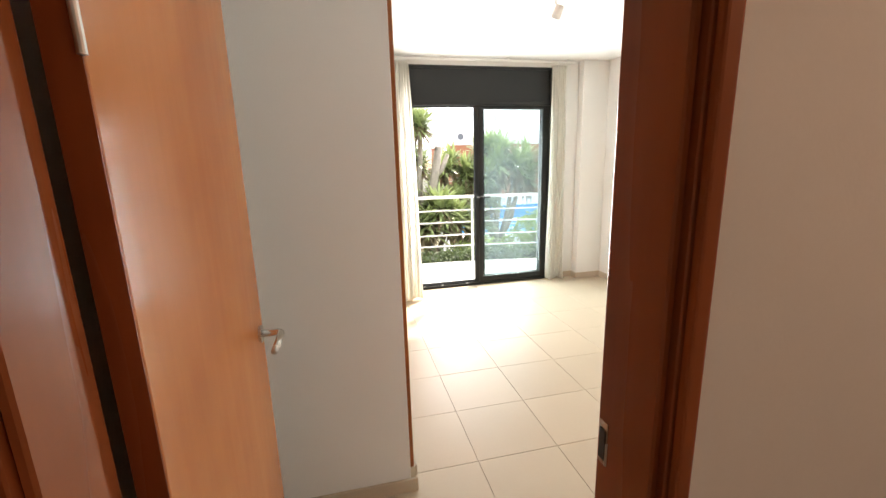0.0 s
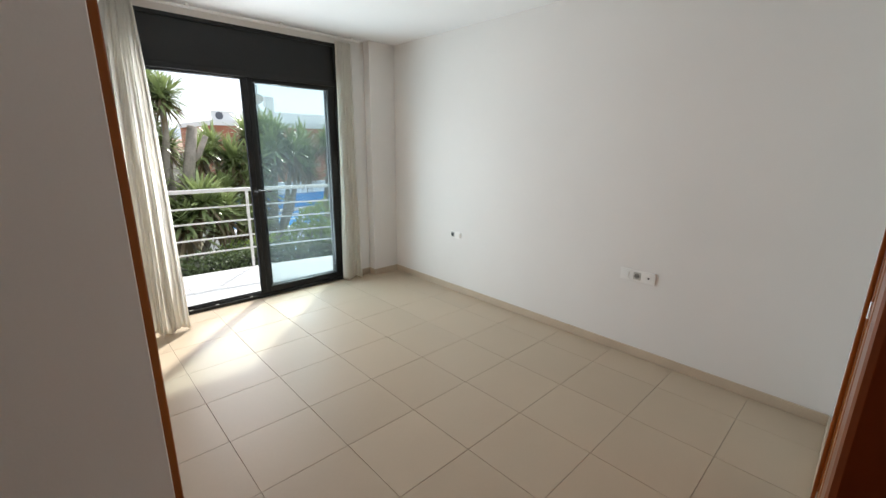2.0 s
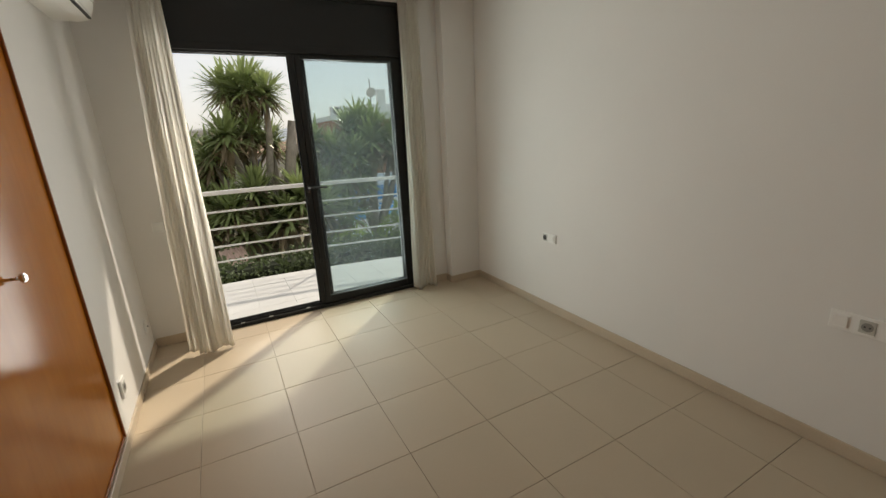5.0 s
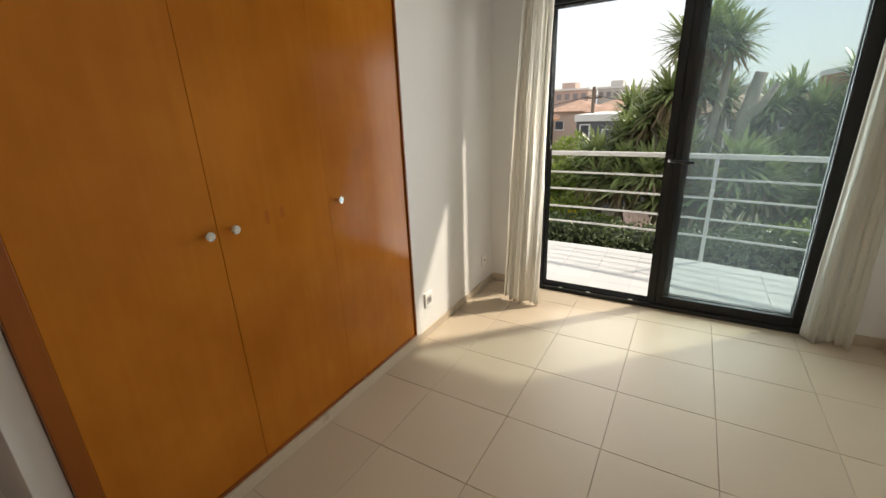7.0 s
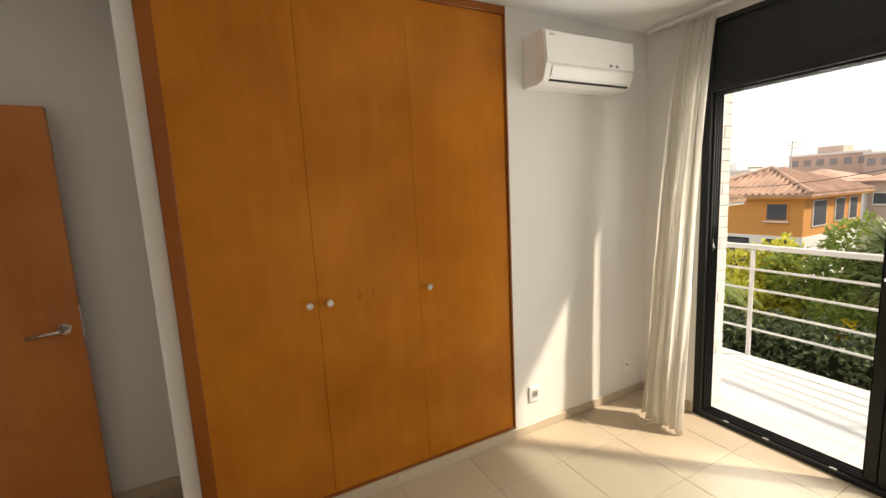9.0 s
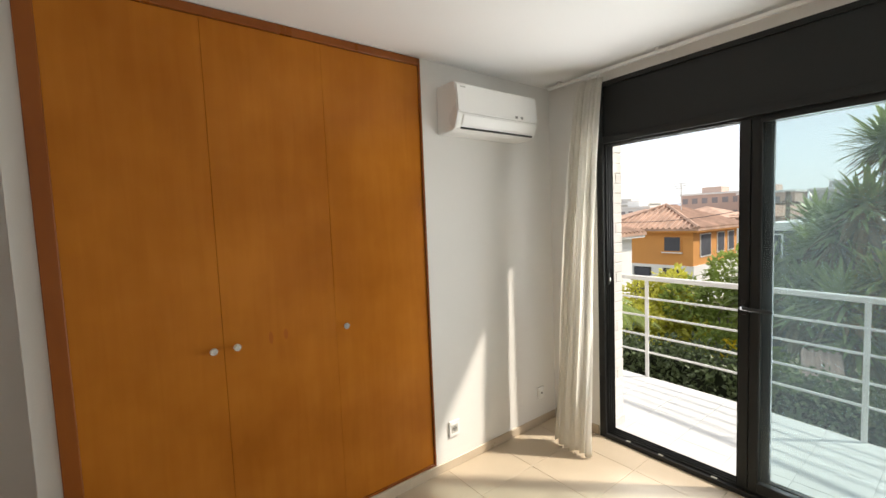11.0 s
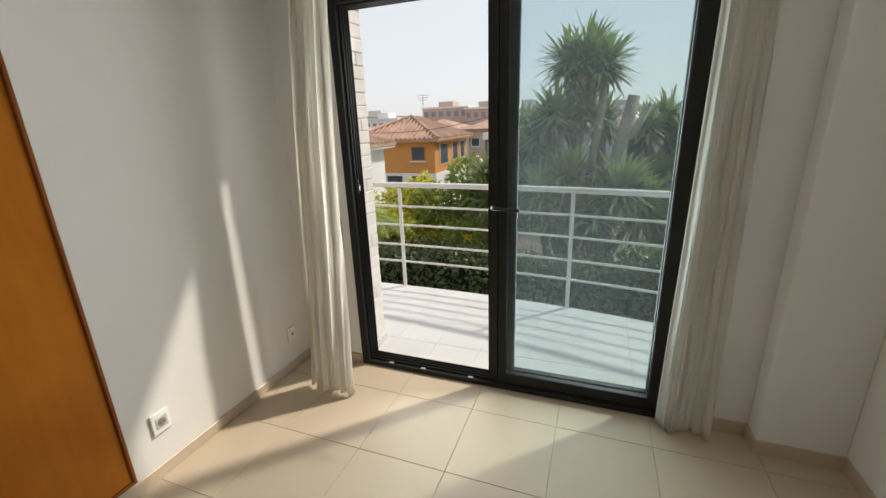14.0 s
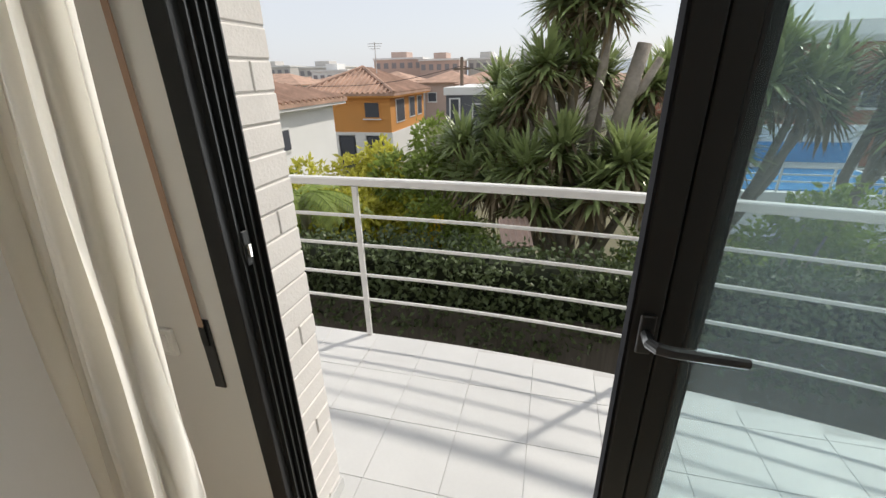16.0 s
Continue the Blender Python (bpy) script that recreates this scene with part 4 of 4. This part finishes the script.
# small tiled roof of a garden shed, showing among the shrubs
gs = thing("garden_shed", (-2.2, 4.95, ZG), "small garden shed with a faded pink tile roof", "shed")
part("wall", box(-0.2, 0.2, 0.1, 0.55, 0, 3.32), WHITER, gs)
bm = box(-0.22, 0.24, -0.30, 0.30, -0.025, 0.025, bevel=0.008)
rp = part("roof", bm, mat("faded_pink_tile", (0.56, 0.41, 0.34), rough=0.9, var=0.2, scale=5, fine=40, bump=0.3), gs)
rp.matrix_basis = pose(0, 0.32, 3.46, 24, 0, 14)
for k in range(5):
    part("roof_tile", tube([(-0.18 + k * 0.093, -0.31, 0.03), (-0.18 + k * 0.093, 0.31, 0.03)], 0.026, seg=6), rp.data.materials[0], rp)

# hedge grown over a reed fence
hg = thing("hedge", (-1.0, 3.9, ZG), "clipped dark green ivy hedge over a reed fence", "hedge")
part("reed_screen", box(-9, 7, -0.32, -0.27, 0, 3.05), REED, hg, "dark woven reed fence")
# near-black box paints the deep shade between the leaves
part("shade_core", box(-9, 7, -0.22, 0.30, 2.2, 3.62, bevel=0.08), HEDGE_SHADE, hg)
n = 15000
px = nrg.uniform(-9, 7, n)
pz = nrg.uniform(2.75, 3.85, n) + 0.10 * np.sin(px * 2.3)
front = nrg.random(n) < 0.68
py = np.where(front, -0.30 + nrg.normal(size=n) * 0.07, nrg.uniform(-0.3, 0.4, n))
pz = np.where(front, pz - 0.1 + 0.1 * np.sin(px * 1.7 + 1), 3.66 + nrg.normal(size=n) * 0.07 + 0.05 * np.sin(px * 2.1))
nm = np.where(front[:, None], np.array((0, -1.0, 0.3)), np.array((0, -0.2, 1.0)))
hl2 = leaves_mesh("foliage", np.stack([px, py, pz], 1), nm, 0.095, 0.3, HEDGE, hg)
hl2["kind"] = "stuff"


# houses
def roof_hip(x0, x1, y0, y1, z, h, over=0.45):
    bm = bmesh.new()
    x0, x1, y0, y1 = x0 - over, x1 + over, y0 - over, y1 + over
    k = min(x1 - x0, y1 - y0) / 2
    base = [bm.verts.new(p) for p in ((x0, y0, z), (x1, y0, z), (x1, y1, z), (x0, y1, z))]
    if x1 - x0 >= y1 - y0:
        r = [bm.verts.new((x0 + k, (y0 + y1) / 2, z + h)), bm.verts.new((x1 - k + 0.01, (y0 + y1) / 2, z + h))]
        fs = [(base[0], base[1], r[1], r[0]), (base[1], base[2], r[1]), (base[2], base[3], r[0], r[1]), (base[3], base[0], r[0])]
    else:
        r = [bm.verts.new(((x0 + x1) / 2, y0 + k, z + h)), bm.verts.new(((x0 + x1) / 2, y1 - k + 0.01, z + h))]
        fs = [(base[0], base[1], r[0]), (base[1], base[2], r[1], r[0]), (base[2], base[3], r[1]), (base[3], base[0], r[0], r[1])]
    for f in fs:
        bm.faces.new(f)
    lo = [bm.verts.new((v.co.x, v.co.y, z - 0.14)) for v in base]
    for i in range(4):
        j = (i + 1) % 4
        bm.faces.new((base[j], base[i], lo[i], lo[j]))
    bm.faces.new(lo)
    return bm


def roof_tiles(x0, x1, y0, y1, z, h, over=0.45, pitch=0.34):
    """Barrel tile rows on the four slopes of a hip roof."""
    bm = bmesh.new()
    x0, x1, y0, y1 = x0 - over, x1 + over, y0 - over, y1 + over
    k = min(x1 - x0, y1 - y0) / 2
    def ridge(p, q):
        tube([p, q], 0.085, bm=bm, seg=6)
    n = int((x1 - x0) / pitch)
    for i in range(n):
        x = x0 + (i + 0.5) * pitch
        r = min(x - x0, x1 - x, k) / k
        ridge((x, y0 - 0.02, z + 0.02), (x, y0 + k * r, z + 0.02 + h * r))
    n = int((y1 - y0) / pitch)
    for i in range(n):
        y = y0 + (i + 0.5) * pitch
        r = min(y - y0, y1 - y, k) / k
        ridge((x1 + 0.02, y, z + 0.02), (x1 - k * r, y, z + 0.02 + h * r))
    for p in ((x0, y0), (x1, y0)):
        s = 1 if p[0] == x0 else -1
        tube([(p[0], p[1], z + 0.05), (p[0] + s * k, p[1] + k, z + h + 0.06)], 0.12, bm=bm, seg=6)
    return bm


def house(name, x0, x1, y0, y1, z0, z1, h, wall_m, label, windows=(), roof_m=None, tiled=False, base=None):
    t = thing(name, ((x0 + x1) / 2, (y0 + y1) / 2, ZG), label, "house")
    o = Vector(((x0 + x1) / 2, (y0 + y1) / 2, ZG))

    def put(nm, bm, m, parent=None, lab=""):
        bmesh.ops.translate(bm, verts=bm.verts, vec=-o)
        return part(nm, bm, m, parent or t, lab)
    put("wall", box(x0, x1, y0, y1, z0, z1), wall_m)
    if base:
        put("base_wall", box(x0 - 0.05, x1 + 0.05, y0 - 0.05, y1 + 0.05, z0, base), WHITER, None, "white lower storey")
    if h > 0:
        rf = put("roof", roof_hip(x0, x1, y0, y1, z1 + 0.14, h), roof_m or ROOF)
        if tiled:
            put("roof_tiles", roof_tiles(x0, x1, y0, y1, z1 + 0.14, h), ROOF, rf)["kind"] = "stuff"
            put("eaves", box(x0 - 0.4, x1 + 0.4, y0 - 0.4, y1 + 0.4, z1 - 0.10, z1 + 0.0), WHITER if wall_m != ORANGE else ORANGE)
            put("chimney", box(x0 + 0.9, x0 + 1.4, y0 + 2.0, y0 + 2.5, z1, z1 + h * 0.75, bevel=0.03), REDB, rf)
    else:
        put("parapet", box(x0 - 0.1, x1 + 0.1, y0 - 0.1, y1 + 0.1, z1, z1 + 0.35), WHITER)
    for face, u0, u1, w0, w1, fm in windows:
        if face == "s":
            b = put("window", box(u0 - 0.08, u1 + 0.08, y0 - 0.05, y0 + 0.02, w0 - 0.08, w1 + 0.06), fm)
            put("pane", box(u0, u1, y0 - 0.07, y0 - 0.04, w0, w1), SHUT, b, "dark rolled-down shutter")
            put("sill", box(u0 - 0.15, u1 + 0.15, y0 - 0.16, y0 - 0.04, w0 - 0.14, w0 - 0.08), WHITER, b)
        else:
            b = put("window", box(x1 - 0.02, x1 + 0.05, u0 - 0.08, u1 + 0.08, w0 - 0.08, w1 + 0.06), fm)
            put("pane", box(x1 + 0.04, x1 + 0.07, u0, u1, w0, w1), SHUT, b)
    return t


house("house", -17.0, -11.35, 24.0, 31.0, ZG, 0.40, 1.45, ORANGE, "orange rendered house with a clay tile hip roof",
      [("s", -13.0, -12.08, -0.85, 0.0, ORANGE), ("s", -16.2, -15.6, -3.0, -2.0, WHITER), ("s", -14.9, -13.9, -4.1, -2.0, WHITER), ("s", -13.0, -12.0, -3.0, -2.0, WHITER),
       ("e", 25.0, 26.4, -1.2, 0.1, WHITER), ("e", 27.6, 28.6, -1.1, 0.1, WHITER), ("e", 29.4, 30.3, -1.1, 0.1, WHITER)], None, True, -1.75)
house("house", -17.4, -10.4, 7.8, 15.2, ZG, 0.60, 1.2, WHITER, "white rendered house with a low clay tile roof",
      [("e", 11.3, 11.9, -0.75, -0.1, WHITER)], None, True)
house("house", -7.0, -3.0, 20.5, 27.0, ZG, 0.55, 0, DGREY, "dark grey modern house with white trim",
      [("s", -6.75, -6.35, -1.6, 0.35, WHITER), ("s", -5.6, -4.6, -1.2, 0.1, WHITER)])
house("house", -9.6, -2.0, 36.0, 44.0, ZG, 0.6, 1.5, PALE, "pale house with a clay tile roof", [("s", -8.2, -7.2, -0.9, 0.1, WHITER), ("s", -5.2, -4.2, -0.9, 0.1, WHITER)])
house("house", 6.2, 20.0, 30.0, 40.0, ZG, 2.7, 0, REDB, "red brick apartment building with a white parapet",
      [("s", 8.5, 10.0, -0.8, 0.6, WHITER), ("s", 12.0, 13.5, -0.8, 0.6, WHITER), ("s", 15.5, 17.0, -0.8, 0.6, WHITER), ("s", 8.5, 10.0, -3.4, -2.0, WHITER)])
tw = thing("rooftop_annex", (12.5, 33.5, 3.05), "white rooftop annex with chimney and dish", "rooftop annex")
part("wall", box(-3.2, 4.5, -1.2, 3.0, 0.0, 0.95), WHITER, tw)
part("chimney", box(-1.4, -0.7, -1.0, -0.4, 0.95, 2.2, bevel=0.04), WHITER, tw)
part("dish", rod((-2.1, -1.3, 1.9), (-2.1, -1.2, 1.95), 0.42, seg=18, r2=0.36), PALE, tw)
part("mast", rod((-2.1, -1.1, 0.95), (-2.1, -1.1, 3.0), 0.04), DGREY, tw)
acu = thing("outdoor_unit", (7.1, 30.6, 3.05), "white outdoor air conditioning unit on the roof edge", "outdoor unit")
part("case", box(-0.75, 0.75, -0.25, 0.25, 0, 0.7, bevel=0.03), WHITER, acu)
part("fan_grille", rod((-0.3, -0.27, 0.35), (-0.3, -0.25, 0.35), 0.27, seg=20), DGREY, acu)

# swimming pool behind a white railing, with a white wall
pl = thing("swimming_pool", (5.8, 17.0, ZG - 0.55), "blue swimming pool with a white surround and rail", "swimming pool")
part("basin", box(-3.0, 5.0, -1.2, 3.6, 0, 2.2), WHITER, pl)
part("water", box(-2.7, 4.7, -0.9, 3.3, 2.2, 2.25), WATER, pl, "bright blue water")
part("rear_wall", box(-3.2, 5.2, 3.7, 3.9, 0, 3.95), WHITER, pl, "white garden wall")
part("blue_panel", box(-2.6, 4.7, 3.64, 3.70, 2.4, 3.25), WATER, pl, "blue panel on the wall")
for z in (2.55, 2.8, 3.05):
    part("rail_bar", box(-3.0, 5.0, -1.12, -1.08, z, z + 0.05), WHITER, pl)
for i in range(6):
    x = -2.9 + i * 1.55
    part("rail_post", box(x, x + 0.06, -1.13, -1.07, 2.2, 3.1), WHITER, pl)

po = thing("utility_pole", (-6.8, 23.4, ZG), "weathered wooden utility pole with cables", "utility pole")
part("pole", rod((0, 0, 0), (0, 0, 6.55), 0.13, r2=0.09), POLE, po)
part("crossarm", box(-0.45, 0.45, -0.05, 0.05, 5.9, 6.0), POLE, po)
for k, (dx, dz) in enumerate(((-9.5, -0.9), (6.0, -0.4))):
    pts = [(dx * i / 10, 0.3 * i / 10, 6.1 + dz * i / 10 - 0.35 * math.sin(math.pi * i / 10)) for i in range(11)]
    part("cable", tube(pts, 0.018, seg=5), BLACK, po)

an = thing("roof_aerial", (-13.3, 27.0, 1.5), "thin metal television aerial on the roof", "aerial")
part("mast", rod((0, 0, -0.6), (0, 0, 2.0), 0.03), PALE, an)
for z, w in ((1.9, 0.5), (1.6, 0.35), (1.75, 0.45)):
    part("element", box(-w, w, -0.02, 0.02, z, z + 0.03), PALE, an)


# far town
def block(x, y, w, d, z, m, storeys, cols, label):
    t = thing("apartment_building", (x, y, ZG), label, "apartment building", "far town")
    part("wall", box(-w / 2, w / 2, -d / 2, d / 2, 0, z - ZG), m, t)
    part("roof", box(-w / 2 - 0.2, w / 2 + 0.2, -d / 2 - 0.2, d / 2 + 0.2, z - ZG, z - ZG + 0.4), WHITER, t)
    part("roof_house", box(-w / 5, w / 8, -d / 4, d / 4, z - ZG + 0.4, z - ZG + 1.7), m, t)
    for s in range(storeys):
        for c in range(cols):
            u = -w / 2 + (c + 0.5) * w / cols
            zz = z - ZG - 1.9 - s * 2.9
            if zz > 1:
                part("window", box(u - w / cols * 0.28, u + w / cols * 0.28, -d / 2 - 0.06, -d / 2 + 0.02, zz, zz + 1.2), FARW, t)


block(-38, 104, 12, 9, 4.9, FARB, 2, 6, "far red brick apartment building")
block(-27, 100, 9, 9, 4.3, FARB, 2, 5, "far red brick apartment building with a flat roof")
block(-18, 108, 8, 9, 4.5, PALE, 2, 5, "far pale apartment building")
block(-63, 112, 13, 9, 3.8, PALE, 2, 6, "far pale apartment building on the slope")
block(-52, 96, 9, 8, 2.6, WHITER, 2, 5, "far white apartment building")
block(-8, 115, 12, 9, 4.2, PALE, 2, 6, "far pale terrace of flats")
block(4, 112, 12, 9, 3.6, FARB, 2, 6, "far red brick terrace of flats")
block(-84, 118, 16, 9, 4.4, PALE, 2, 7, "far pale block of flats")
r = random.Random(21)
for i in range(46):
    y = r.uniform(46, 92)
    x = r.uniform(-1.05 * y, 0.25 * y)
    w = r.uniform(6, 10)
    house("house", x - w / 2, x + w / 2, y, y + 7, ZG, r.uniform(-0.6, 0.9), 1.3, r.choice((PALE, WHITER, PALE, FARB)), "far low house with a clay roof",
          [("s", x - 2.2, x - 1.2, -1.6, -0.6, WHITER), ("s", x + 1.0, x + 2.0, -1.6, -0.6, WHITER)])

# low far hills closing the view, distance haze put into their blue-grey colour
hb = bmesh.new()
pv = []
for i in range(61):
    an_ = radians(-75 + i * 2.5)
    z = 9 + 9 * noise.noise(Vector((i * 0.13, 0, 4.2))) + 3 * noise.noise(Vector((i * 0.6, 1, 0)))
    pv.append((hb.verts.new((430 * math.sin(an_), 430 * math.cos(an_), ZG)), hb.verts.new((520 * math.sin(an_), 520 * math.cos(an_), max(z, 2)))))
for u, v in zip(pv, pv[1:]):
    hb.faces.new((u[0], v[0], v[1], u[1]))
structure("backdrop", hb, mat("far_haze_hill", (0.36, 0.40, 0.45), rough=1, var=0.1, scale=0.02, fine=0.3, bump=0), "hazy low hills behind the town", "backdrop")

# ---------- pieces: bricks and tiles ----------
def piece(name, me, parent, at):
    ob = new(name, me)
    ob.parent = parent
    ob.location = at
    return ob


def slab_mesh(name, sx, sy, sz, bevel, m):
    bm = box(-sx / 2, sx / 2, -sy / 2, sy / 2, -sz / 2, sz / 2, bevel=bevel)
    me = bpy.data.meshes.new(name)
    bmesh.ops.recalc_face_normals(bm, faces=bm.faces)
    bm.to_mesh(me)
    bm.free()
    me.materials.append(m)
    return me


# white bricks: the reveal of the opening, and the facade beside it
CH, JT = 0.0745, 0.006
course = int((WZ - ZB) / CH)
R0, R1 = 0.124, YO + 0.008
full = slab_mesh("brick", 0.024, R1 - R0 - JT, CH - JT, 0.003, BRICKW)
half_a = slab_mesh("brick", 0.024, 0.62 * (R1 - R0) - JT, CH - JT, 0.003, BRICKW)
half_b = slab_mesh("brick", 0.024, 0.38 * (R1 - R0) - JT, CH - JT, 0.003, BRICKW)
for c in range(course):
    z = ZB + (c + 0.5) * CH
    x = WX0 - 0.028 + rng.uniform(-0.0015, 0.0015)
    if c % 5:
        piece("brick", full, facade, (x, (R0 + R1) / 2, z))
    else:
        piece("brick", half_a, facade, (x, R0 + 0.31 * (R1 - R0), z))
        piece("brick", half_b, facade, (x, R1 - 0.19 * (R1 - R0), z))
face = slab_mesh("brick", 0.268, 0.024, CH - JT, 0.003, BRICKW)
for c in range(course + 6):
    z = ZB + (c + 0.5) * CH
    for k in range(3):
        x = WX0 - 0.043 - (k + 0.5) * 0.274 - (0.137 if c % 2 else 0)
        piece("brick", face, facade, (x, YO - 0.004, z))


def tiling(parent, xs, ys, z, thick, m, name="tile", keep=None, gap=0.0019):
    cache = {}
    for a0, a1 in zip(xs, xs[1:]):
        for b0, b1 in zip(ys, ys[1:]):
            if keep and not keep((a0 + a1) / 2, (b0 + b1) / 2):
                continue
            sx, sy = a1 - a0 - gap, b1 - b0 - gap
            if sx < 0.02 or sy < 0.02:
                continue
            key = (round(sx, 4), round(sy, 4))
            if key not in cache:
                cache[key] = slab_mesh(name, sx, sy, thick, 0.0012, m)
            piece(name, cache[key], parent, ((a0 + a1) / 2, (b0 + b1) / 2, z - thick / 2 + rng.uniform(-0.0004, 0.0002)))


def lines(lo, hi, origin, pitch):
    k0 = math.ceil((lo - origin) / pitch + 1e-6)
    out = [lo]
    while origin + k0 * pitch < hi - 1e-6:
        out.append(origin + k0 * pitch)
        k0 += 1
    return out + [hi]


tiling(floor, lines(HX0, 0.0, -1.202, 0.444), lines(HY0, 0.0, -0.669, 0.4438), 0.0, 0.006, TILE,
       keep=lambda x, y: x < -3.0 or y > YH or x < HX1)
xs = lines(-5.5, 1.4, -1.773, 0.322)
for a0, a1 in zip(xs, xs[1:]):      # each row of tiles is cut where the rim runs
    tiling(slab, [a0, a1], lines(0.13, min(rim(a0), rim(a1)) - 0.012, 0.408, 0.322), ZB, 0.005, BALC, gap=0.002)
